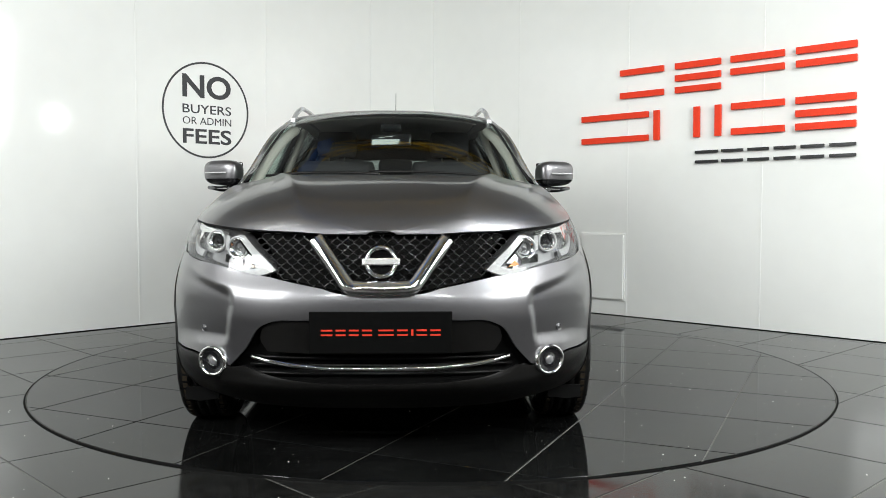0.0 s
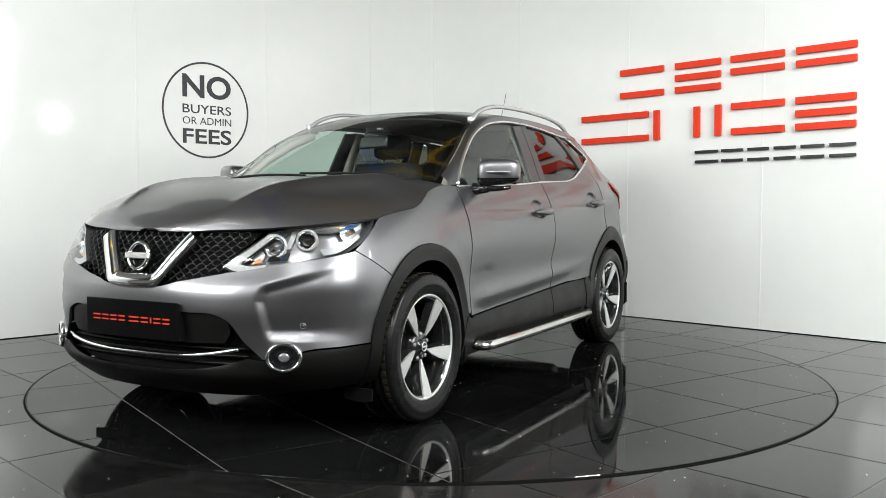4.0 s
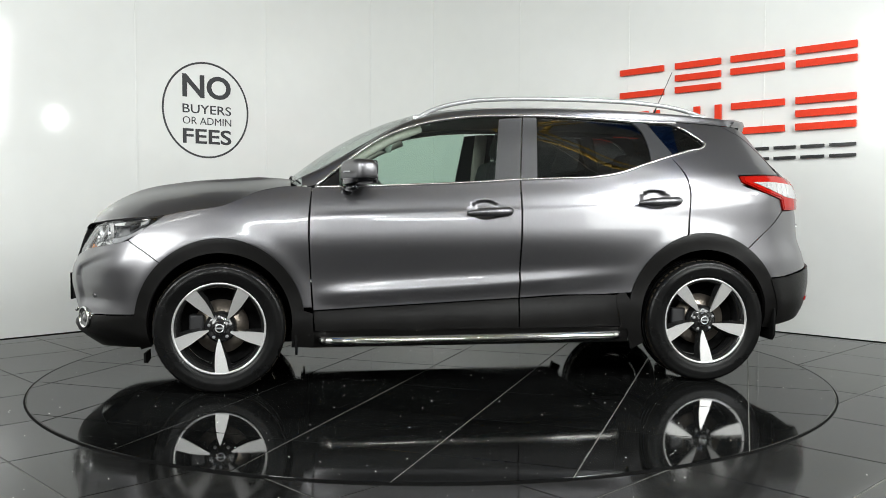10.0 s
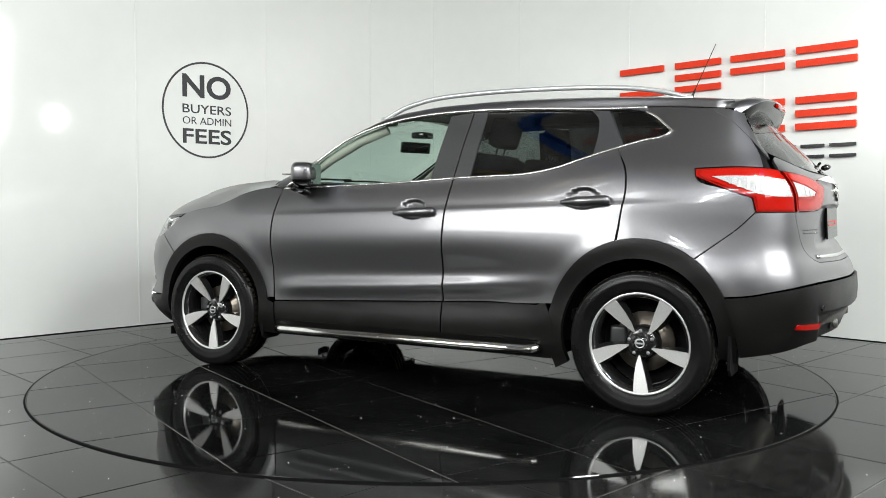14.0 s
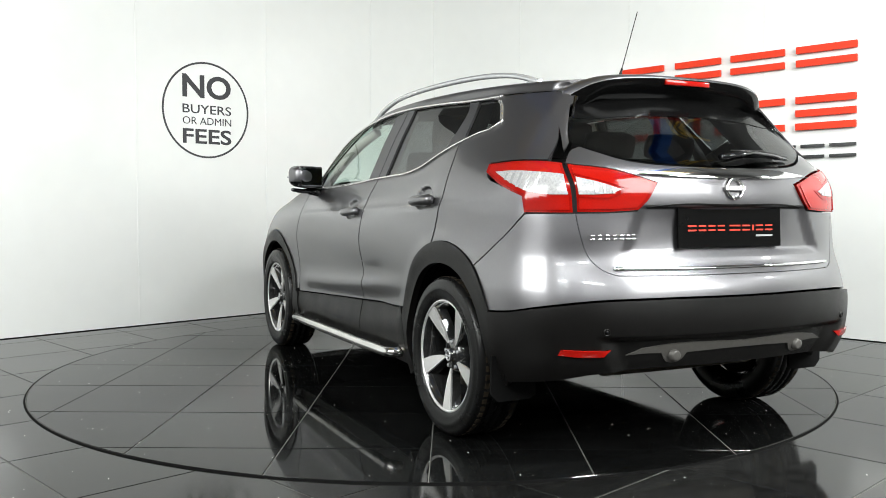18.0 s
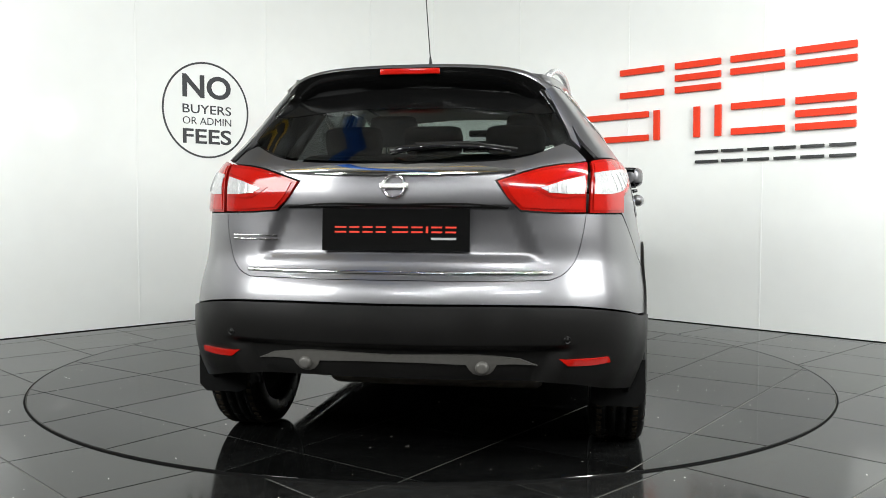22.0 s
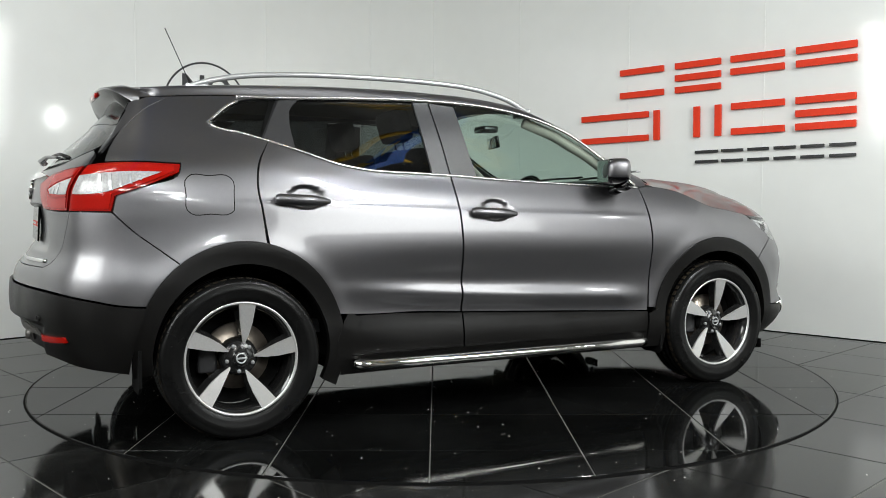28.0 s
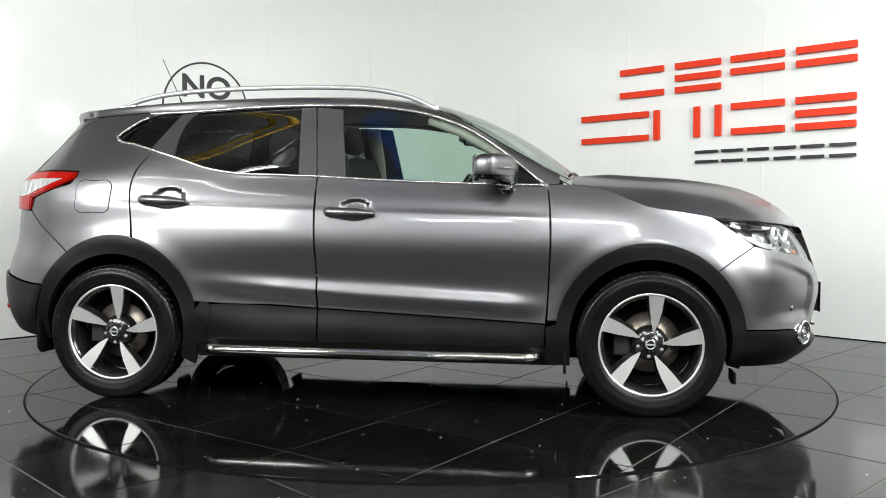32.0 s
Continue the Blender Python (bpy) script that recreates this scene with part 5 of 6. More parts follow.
for s in (1, -1):
    panel("reflector", outline_of([R((0.57, 0.452), (0.67, 0.450), (0.735, 0.452)), R((0.735, 0.452), (0.74, 0.432)), R((0.74, 0.432), (0.66, 0.426), (0.60, 0.428)), R((0.60, 0.428), (0.57, 0.452))]), RED_LENS, low_b, func=lifted(0.022), sides=(s,), gap=0.0, label="red reflector")
    for y, z in ((0.31, 0.420),):
        c = side_at(q_of("r", y, z), z, 0.034)
        m = Matrix.Translation((c[0], c[1] * s, z)) @ Matrix.Rotation(radians(-90), 4, "Y")
        part("tow_cover", lathe([(0.0001, 0.007), (0.012, 0.0065), (0.020, 0.005), (0.025, -0.012)], 24, m=m), SKID, low_b)
    # parking sensors front and rear
    for spec, z, mat in ((("f", 0.694), 0.500, PAINT), (("r", 0.60), 0.52, CLADDING)):
        q = q_of(*spec, z)
        c = side_at(q, z, 0.012 if mat is CLADDING else 0.0)
        n = surface_normal(side_at, np.array([q]), np.array([z]))[0]
        n = n if n[0] * c[0] > 0 else -n
        m = Matrix.Translation((c[0], c[1] * s, z)) @ Vector((n[0], n[1] * s, n[2])).to_track_quat("Z", "Y").to_matrix().to_4x4()
        part("parking_sensor", lathe([(0.0001, 0.006), (0.008, 0.0055), (0.0095, 0.003), (0.0105, 0.008), (0.0125, 0.008), (0.0135, 0.0)], 20, m=m), mat, car)
    # mud flaps
    part("mud_flap", prism([(0, 0), (0.0, -0.165), (0.03, -0.18), (0.17, -0.18), (0.20, -0.15), (0.20, 0.0)], 0.012, Matrix.Translation((-1.735, 0.69 * s + (-0.20 if s < 0 else 0) + (0.20 if s < 0 else 0), 0.40)) @ Matrix(((0, 0, 1, 0), (s, 0, 0, 0), (0, 1, 0, 0), (0, 0, 0, 1)))), LINER, car, "black rubber mud flap", smooth=False)
    part("mud_flap", prism([(0, 0), (0.0, -0.13), (0.03, -0.14), (0.14, -0.14), (0.16, -0.12), (0.16, 0.0)], 0.012, Matrix.Translation((0.925, 0.72 * s, 0.33)) @ Matrix(((0, 0, 1, 0), (s, 0, 0, 0), (0, 1, 0, 0), (0, 0, 0, 1)))), LINER, car, "black rubber mud flap", smooth=False)
    part("air_deflector", prism([(0, 0), (0.0, -0.05), (0.08, -0.06), (0.14, -0.05), (0.14, 0.0)], 0.01, Matrix.Translation((1.70, 0.70 * s, 0.21)) @ Matrix(((0, 0, 1, 0), (s, 0, 0, 0), (0, 1, 0, 0), (0, 0, 0, 1)))), LINER, car, smooth=False)

tailgate = panel("tailgate", outline_of([R((0.0, 1.128), (0.20, 1.130), (0.40, 1.143), (0.58, 1.205)), R((0.58, 1.205), (0.63, 1.18), (0.665, 1.138)), R((0.665, 1.138), (0.50, 1.112), (0.352, 1.066)), R((0.352, 1.066), (0.40, 1.0), (0.44, 0.958)), R((0.44, 0.958), (0.55, 0.952), (0.665, 0.950)),
                                         R((0.665, 0.950), (0.655, 0.88), (0.625, 0.78), (0.585, 0.738), (0.54, 0.721)), R((0.54, 0.721), (0.30, 0.719), (0.0, 0.719)), R((0.0, 0.719), (0.0, 1.128))]), PAINT, car, both=True, centre=Q_END, step=0.02, tall=3.0)[0]
rows = []
for y in np.linspace(-0.55, 0.55, 31):
    z = 0.742 + 0.004 * (y / 0.55) ** 2
    p = side_at(q_of("r", abs(y), z), z, 0.002)
    rows.append((p[0], y, z))
part("chrome_strip", sweep(rows, 0.007, 8, squash=1.3), CHROME, tailgate, "chrome strip along the tailgate's lower edge")
panel("chrome_lip", outline_of([R((0.0, 1.127), (0.15, 1.125), (0.30, 1.117), (0.43, 1.102)), R((0.43, 1.102), (0.30, 1.092), (0.15, 1.087), (0.0, 1.086)), R((0.0, 1.086), (0.0, 1.127))]),
      CHROME, tailgate, func=lifted(0.016), both=True, centre=Q_END, gap=0.0, depth=0.016, step=0.012, label="bright lens-shaped lip under the rear window")
panel("grip_ledge", outline_of([R((0.0, 0.985), (0.30, 0.984), (0.40, 0.972)), R((0.40, 0.972), (0.395, 0.967)), R((0.395, 0.967), (0.0, 0.974)), R((0.0, 0.974), (0.0, 0.985))]), CLADDING, tailgate, func=lifted(0.004), both=True, centre=Q_END, gap=0)
badge(-2.070, 1.045, 8, 0.045)
# tail lamps: an outer part on the quarter and an inner part on the tailgate
for s in (1, -1):
    tail = panel("tail_lamp", outline_of([X((-1.548, 1.146), (-1.70, 1.152), (-1.83, 1.148)) + R((0.672, 1.140)), R((0.672, 1.140), (0.675, 1.05), (0.672, 0.952)), [R((0.672, 0.952))[0], X((-1.815, 0.952))[0]], X((-1.815, 0.952), (-1.80, 1.013)),
                                      X((-1.80, 1.013), (-1.67, 1.062), (-1.556, 1.112)), X((-1.556, 1.112), (-1.548, 1.146))]), DEEP_RED, car, func=lifted(0.010), sides=(s,), label="red and clear tail lamp")[0]
    panel("red_lens", outline_of([X((-1.575, 1.138), (-1.70, 1.144), (-1.83, 1.139)) + R((0.682, 1.131)), R((0.682, 1.131), (0.684, 1.05), (0.682, 0.962)), [R((0.682, 0.962))[0], X((-1.822, 0.962))[0]], X((-1.822, 0.962), (-1.810, 1.022)),
                                  X((-1.810, 1.022), (-1.68, 1.070), (-1.575, 1.116)), X((-1.575, 1.116), (-1.575, 1.138))]), RED_LENS, tail, func=lifted(0.013), sides=(s,), gap=0.0, step=0.02)
    panel("clear_insert", outline_of([X((-1.625, 1.112), (-1.72, 1.114), (-1.86, 1.104)) + R((0.684, 1.096)), R((0.684, 1.096), (0.684, 1.020)), R((0.684, 1.020)) + X((-1.88, 1.022), (-1.82, 1.032)), X((-1.82, 1.032), (-1.72, 1.074), (-1.625, 1.112))]),
          CLEAR_LENS, tail, func=lifted(0.0155), sides=(s,), gap=0.0, step=0.02, label="clear lens insert")
    for x0 in (-1.70, -1.735, -1.77, -1.805, -1.84):
        z0, z1 = 1.078 - 0.40 * (-1.70 - x0), 1.104
        panel("lens_rib", outline_of([X((x0, max(z0, 1.032)), (x0, z1)), X((x0, z1), (x0 - 0.012, z1 - 0.001)), X((x0 - 0.012, z1 - 0.001), (x0 - 0.012, max(z0, 1.032))), X((x0 - 0.012, max(z0, 1.032)), (x0, max(z0, 1.032)))]), SILVER, tail, func=lifted(0.018), sides=(s,), gap=0.0, depth=0.003, step=0.02)
    inner_l = panel("inner_lamp", outline_of([R((0.660, 1.136), (0.50, 1.110), (0.358, 1.066)), R((0.358, 1.066), (0.40, 1.0), (0.44, 0.962)), R((0.44, 0.962), (0.55, 0.955), (0.660, 0.954)), R((0.660, 0.954), (0.662, 1.05), (0.660, 1.136))]),
                    DEEP_RED, tailgate, func=lifted(0.010), sides=(s,), label="red inner tail lamp")[0]
    panel("red_lens", outline_of([R((0.652, 1.122), (0.50, 1.098), (0.382, 1.062)), R((0.382, 1.062), (0.415, 1.005), (0.448, 0.972)), R((0.448, 0.972), (0.55, 0.966), (0.652, 0.965)), R((0.652, 0.965), (0.654, 1.05), (0.652, 1.122))]),
          RED_LENS, inner_l, func=lifted(0.013), sides=(s,), gap=0.0, step=0.02)
    panel("clear_insert", outline_of([R((0.652, 1.086), (0.58, 1.066), (0.505, 1.040)), R((0.505, 1.040), (0.54, 1.024)), R((0.54, 1.024), (0.60, 1.020), (0.652, 1.020)), R((0.652, 1.020), (0.652, 1.086))]), CLEAR_LENS, inner_l, func=lifted(0.0155), sides=(s,), gap=0.0, step=0.02, label="clear lens insert")
    panel("lens_band", outline_of([R((0.652, 1.008), (0.53, 1.010), (0.475, 1.044)), R((0.475, 1.044), (0.652, 1.100)), R((0.652, 1.100), (0.652, 1.093)), R((0.652, 1.093), (0.58, 1.073), (0.492, 1.043)), R((0.492, 1.043), (0.536, 1.017), (0.652, 1.014)), R((0.652, 1.014), (0.652, 1.008))]), DEEP_RED, inner_l, func=lifted(0.0152), sides=(s,), gap=0.0, step=0.015)
    for y0 in (0.60, 0.57, 0.54):
        panel("lens_rib", outline_of([R((y0, 1.066 - (0.60 - y0) * 0.30), (y0, 1.024)), R((y0, 1.024), (y0 - 0.009, 1.024)), R((y0 - 0.009, 1.024), (y0 - 0.009, 1.063 - (0.60 - y0) * 0.30)), R((y0 - 0.009, 1.063 - (0.60 - y0) * 0.30), (y0, 1.066 - (0.60 - y0) * 0.30))]), SILVER, inner_l, func=lifted(0.018), sides=(s,), gap=0.0, depth=0.003, step=0.02)


# ---------------------------------------------------------------- glass, pillars, roof
# upper edge of the side glass, by x from the tail to the cowl
UPPER = [(-1.66, 1.440), (-1.30, 1.462), (-1.06, 1.466), (-0.70, 1.482), (-0.34, 1.488), (0.03, 1.470), (0.26, 1.428), (0.46, 1.352), (0.63, 1.240), (0.75, 1.145), (0.84, 1.078), (0.90, 1.079)]
upper = Curve([p[0] for p in UPPER], [p[1] for p in UPPER])
# edge of the windscreen and of the roof skin
INSET_Y = Curve([-1.70, -1.5, -1.0, -0.3, 0.05, 0.25, 0.6, 0.93, 1.0], [0.488, 0.515, 0.560, 0.578, 0.578, 0.588, 0.666, 0.726, 0.738])


for s in (1, -1):
    # front door: pane, mirror triangle, rear frame
    fd, rd = (door_f[0], door_r[0]) if s > 0 else (door_f[1], door_r[1])
    top_f = [(x, float(upper(x)) - 0.012) for x in (0.70, 0.63, 0.46, 0.26, 0.03, -0.10, -0.195)]
    pane = panel("window", outline_of([X(*top_f), X(top_f[-1], (-0.165, 1.25), (-0.145, 1.116)), X((-0.145, 1.116), (0.03, 1.102), (0.30, 1.092), (0.60, 1.083), (0.70, 1.081)), X((0.70, 1.081), top_f[0])]),
                 PANE, fd, func=lifted(-0.010), sides=(s,), gap=0.0, depth=0.004, label="clear door window")[0]
    pane.visible_shadow = False
    panel("mirror_triangle", outline_of([X((0.70, 1.081), (0.70, 1.176)), X((0.70, 1.176), (0.76, 1.125), (0.815, 1.078)), X((0.815, 1.078), (0.70, 1.081))]), GLOSS_BLACK, fd, func=lifted(-0.006), sides=(s,), gap=0.0)
    panel("window_frame", outline_of([X((-0.195, 1.462), (-0.33, 1.476)), X((-0.33, 1.476), (-0.300, 1.25), (-0.286, 1.122)), X((-0.286, 1.122), (-0.145, 1.113)), X((-0.145, 1.113), (-0.165, 1.25), (-0.195, 1.462))]), SATIN_BLACK, fd, func=lifted(0.001), sides=(s,), gap=0.001, label="satin black pillar trim")
    panel("window_frame", outline_of([X((-0.336, 1.476), (-0.415, 1.476)), X((-0.415, 1.476), (-0.395, 1.25), (-0.385, 1.128)), X((-0.385, 1.128), (-0.292, 1.123)), X((-0.292, 1.123), (-0.306, 1.25), (-0.336, 1.476))]), SATIN_BLACK, rd, func=lifted(0.001), sides=(s,), gap=0.001, label="satin black pillar trim")
    top_r = [(x, float(upper(x)) - 0.010) for x in (-0.415, -0.6, -0.8, -0.985)]
    dark = panel("window", outline_of([X(*top_r), X(top_r[-1], (-1.03, 1.41), (-1.045, 1.35), (-1.046, 1.225)), X((-1.046, 1.225), (-0.95, 1.192), (-0.86, 1.166), (-0.72, 1.142), (-0.50, 1.132), (-0.385, 1.128)), X((-0.385, 1.128), (-0.395, 1.25), top_r[0])]),
                 PRIVACY, rd, func=lifted(-0.010), sides=(s,), gap=0.0, depth=0.004, label="dark privacy glass window")[0]
    dark.visible_shadow = False
    panel("window_frame", outline_of([X((-0.985, 1.458), (-1.075, 1.452)), X((-1.075, 1.452), (-1.13, 1.36), (-1.185, 1.262)), X((-1.185, 1.262), (-1.10, 1.238), (-1.046, 1.222)), X((-1.046, 1.222), (-1.045, 1.35), (-1.03, 1.41), (-0.985, 1.458))]), SATIN_BLACK, rd, func=lifted(0.001), sides=(s,), gap=0.001, label="satin black pillar trim")
    quarter = panel("quarter_window", outline_of([X((-1.085, 1.452), (-1.17, 1.446), (-1.262, 1.428)), X((-1.262, 1.428), (-1.31, 1.40), (-1.388, 1.338)), X((-1.388, 1.338), (-1.38, 1.320), (-1.33, 1.307)), X((-1.33, 1.307), (-1.26, 1.286), (-1.19, 1.265)), X((-1.19, 1.265), (-1.135, 1.36), (-1.085, 1.452))]),
                    PRIVACY, car, func=lifted(-0.008), sides=(s,), gap=0.0, depth=0.004, label="dark privacy quarter window")[0]
    quarter.visible_shadow = False

    # bright trim round the side glass
    def trim(name, spec, r=0.008, squash=0.8):
        rows = []
        for q, z in smooth_run([(q_of(*p), p[2]) for p in spec], 0.03):
            p = side_at(q, z, 0.003)
            rows.append((float(p[0]), float(p[1]) * s, float(p[2])))
        return part(name, sweep(rows, r, 8, squash=squash), TRIM, car, "bright window trim")

    trim("belt_trim", X((0.83, 1.074), (0.60, 1.080), (0.30, 1.090), (0.03, 1.101), (-0.284, 1.120), (-0.50, 1.128), (-0.72, 1.138), (-0.86, 1.162), (-1.00, 1.207), (-1.165, 1.257), (-1.28, 1.290), (-1.39, 1.320), (-1.404, 1.336), (-1.385, 1.352), (-1.29, 1.425), (-1.26, 1.438)))
    trim("roof_trim", X(*[(x, float(upper(x)) - 0.002) for x in (0.82, 0.75, 0.63, 0.46, 0.26, 0.03, -0.34, -0.70, -1.06, -1.26)]), 0.0095)

    # roof rail, mirror, arch liners
    rail = []
    for k in range(41):
        t = k / 40
        x = 0.28 - t * 1.74
        base = top_at(np.array(x), np.array(float(INSET_Y(x)) - 0.018))
        h = 0.060 * (1 - abs(2 * t - 1) ** 5)
        rail.append((x, float(base[1]) * s, float(base[2]) + h - 0.006))
    roof_rail = part("roof_rail", sweep(rail, 0.015, 10, squash=0.85), SILVER, car, "silver roof rail")
    for k in (1, 39):
        x, y, z = rail[k]
        part("rail_foot", box((x - 0.05, y - 0.012, z - 0.055), (x + 0.05, y + 0.012, z), bevel=0.006), SILVER, roof_rail)

    # door mirror
    shell = bmesh.new()
    bmesh.ops.create_uvsphere(shell, u_segments=32, v_segments=20, radius=1.0)
    for v in shell.verts:
        x, y, z = v.co
        # a rounded brick, flat at the back, tapering outwards
        px = math.copysign(abs(x) ** 0.62, x)
        py = math.copysign(abs(y) ** 0.52, y)
        pz = math.copysign(abs(z) ** 0.58, z)
        taper = 1.0 - 0.16 * (py + 1) / 2
        fx = px * 0.056 if px > 0 else px * 0.085
        v.co = (fx * taper - 0.016 * (py + 1), py * 0.084 * s, pz * 0.056 * taper + 0.008 * (py + 1) * 0.5)
    mirror = thing("door_mirror")
    mirror.parent = car
    mirror.matrix_basis = Matrix.Translation((0.625, 0.912 * s, 1.146)) @ Matrix.Rotation(radians(17 * s), 4, "Z") @ Matrix.Diagonal((1.10, 1.30, 1.32, 1.0))
    if s < 0:
        bmesh.ops.reverse_faces(shell, faces=shell.faces)
    lower = shell.copy()
    for v in lower.verts:
        v.co = (v.co.x * 1.012, v.co.y * 1.012, min(v.co.z, -0.020) * 1.012)
    part("cap", shell, PAINT, mirror, "body-coloured mirror cap")
    part("lower_cover", lower, GLOSS_BLACK, mirror, "gloss black underside")
    part("glass", box((-0.094, -0.058, -0.038), (-0.088, 0.058, 0.044), bevel=0.001), MIRROR_GLASS, mirror, smooth=False)
    part("bezel", box((-0.086, -0.064, -0.044), (-0.070, 0.064, 0.050), bevel=0.006), GLOSS_BLACK, mirror)
    part("base", sweep([(0.0, -0.10 * s, -0.050), (0.01, -0.05 * s, -0.062), (0.015, 0.0, -0.062), (0.01, 0.05 * s, -0.056)], [0.03, 0.026, 0.022, 0.016], 10, squash=0.5), GLOSS_BLACK, mirror)
    part("arm", sweep([(-0.01, -0.155 * s, -0.070), (0.0, -0.10 * s, -0.072), (0.01, -0.04 * s, -0.06)], [0.032, 0.03, 0.028], 10, squash=0.6), GLOSS_BLACK, mirror)
    part("indicator", box((0.030, -0.03 if s > 0 else -0.062, 0.000), (0.058, 0.062 if s > 0 else 0.03, 0.006), Matrix.Rotation(radians(-14 * s), 4, "Z"), bevel=0.002), CLEAR_LENS, mirror)

# windscreen
xs = np.linspace(1.0, 0.235, 24)
screen_edge = outline_of([[(float(x), 0.0) for x in (1.0, 0.6, 0.225)], [(0.225, 0.0), (0.228, 0.3), (0.25, 0.583)], [(float(x), float(INSET_Y(x)) - 0.004) for x in (0.25, 0.45, 0.65, 0.85, 0.95)], [(0.95, 0.726), (0.985, 0.4), (1.0, 0.0)]], False)
screen = panel("windscreen", screen_edge, SCREEN, car, func=top_at, both=True, centre="y", gap=0.001, depth=0.005, label="large raked windscreen")[0]
screen.visible_shadow = False


def under_top(off):
    def f(x, y):
        p = top_at(x, y)
        p[..., 2] += off
        return p
    return f


panel("windscreen_band", outline_of([[(0.30, 0.0), (0.30, 0.3), (0.315, 0.560)], [(0.315, 0.560), (0.252, 0.572)], [(0.252, 0.572), (0.230, 0.3), (0.227, 0.0)], [(0.227, 0.0), (0.30, 0.0)]], False), GLOSS_BLACK, car, func=under_top(-0.004), both=True, centre="y", gap=0, depth=0.002)
panel("windscreen_edge", outline_of([[(float(x), float(INSET_Y(x)) - 0.005) for x in (0.25, 0.45, 0.65, 0.85, 0.95)], [(0.95, 0.725), (0.955, 0.708)], [(float(x), float(INSET_Y(x)) - 0.024) for x in (0.955, 0.85, 0.65, 0.45, 0.28)], [(0.28, 0.570), (0.25, 0.583)]], False), GLOSS_BLACK, car, func=under_top(0.0012), gap=0, depth=0.002, label="black printed edge of the windscreen")
panel("roof", outline_of([[(0.215, 0.0), (0.218, 0.3), (0.24, 0.583)], [(float(x), float(INSET_Y(x)) - 0.003) for x in (0.24, 0.05, -0.3, -1.0, -1.5, -1.62)], [(-1.62, 0.495), (-1.66, 0.3), (-1.67, 0.0)], [(-1.67, 0.0), (-0.7, 0.0), (0.215, 0.0)]], False),
      PAINT, car, func=top_at, both=True, centre="y", step=0.05)
panel("cowl", outline_of([[(1.035, 0.0), (1.01, 0.4), (0.955, 0.74)], [(0.955, 0.74), (0.92, 0.74)], [(0.92, 0.74), (0.975, 0.4), (0.99, 0.0)], [(0.99, 0.0), (1.035, 0.0)]], False), CLADDING, car, func=lambda x, y: np.stack(np.broadcast_arrays(x, y, 1.096 - 0.03 * np.abs(y / 0.7) ** 2 + 0 * x), -1), both=True, centre="y", gap=0, depth=0.01)

# the rail of bodywork from the cowl over the doors to the tail
for s in (1, -1):
    xs = np.concatenate([np.linspace(0.90, 0.2, 30), np.linspace(0.17, -1.66, 45)])
    rail_bm = bmesh.new()
    prev = None
    for x in xs:
        z0 = float(upper(x)) + 0.004
        p0 = side_at(q_of("x", float(x), z0), z0, 0.0015)
        p0b = side_at(q_of("x", float(x), z0 - 0.01), z0 - 0.01, 0.0015)
        yi = float(INSET_Y(x))
        p1 = top_at(np.array(float(x)), np.array(yi))
        p1b = top_at(np.array(float(x)), np.array(yi - 0.01))
        up = (p0 - p0b) / np.linalg.norm(p0 - p0b)
        inn = (p1 - p1b) / np.linalg.norm(p1 - p1b)
        span = np.linalg.norm(p1 - p0)
        c0, c1 = p0 + up * span * 0.28, p1 + inn * span * 0.30
        row = []
        for k in range(9):
            t = k / 8
            p = (1 - t)**3 * p0 + 3 * (1 - t)**2 * t * c0 + 3 * (1 - t) * t**2 * c1 + t**3 * p1
            row.append(rail_bm.verts.new((p[0], p[1] * s, p[2])))
        if prev:
            for k in range(8):
                rail_bm.faces.new((prev[k], prev[k + 1], row[k + 1], row[k]))
        prev = row
    bmesh.ops.recalc_face_normals(rail_bm, faces=rail_bm.faces)
    part("roof_side", rail_bm, PAINT, car)

# rear window, spoiler
rear = panel("rear_window", outline_of([R((0.0, 1.440), (0.30, 1.436), (0.49, 1.415)), R((0.49, 1.415), (0.55, 1.32), (0.60, 1.225)), R((0.60, 1.225), (0.57, 1.205), (0.40, 1.150), (0.20, 1.136), (0.0, 1.134)), R((0.0, 1.134), (0.0, 1.440))]),
             REAR_PANE, tailgate, both=True, centre=Q_END, gap=0.001, depth=0.004, label="dark tinted rear window")[0]
rear.visible_shadow = False
panel("rear_pillar_trim", outline_of([R((0.495, 1.44), (0.56, 1.32), (0.605, 1.222)), R((0.605, 1.222), (0.64, 1.188)), R((0.64, 1.188), (0.60, 1.30), (0.545, 1.44)), R((0.545, 1.44), (0.495, 1.44))]), PAINT, tailgate, func=lifted(0.003), gap=0.0, label="body-coloured pillar edge")
panel("window_band", outline_of([R((0.0, 1.442), (0.30, 1.438), (0.50, 1.416)), R((0.50, 1.416), (0.545, 1.33)), R((0.545, 1.33), (0.46, 1.322), (0.30, 1.338), (0.0, 1.346)), R((0.0, 1.346), (0.0, 1.442))]),
      FRIT, tailgate, func=lifted(0.003), both=True, centre=Q_END, gap=0.0, depth=0.002, step=0.03, label="gloss black band across the rear window's top")
sp = bmesh.new()
sb = bmesh.new()
prev_t = prev_b = None
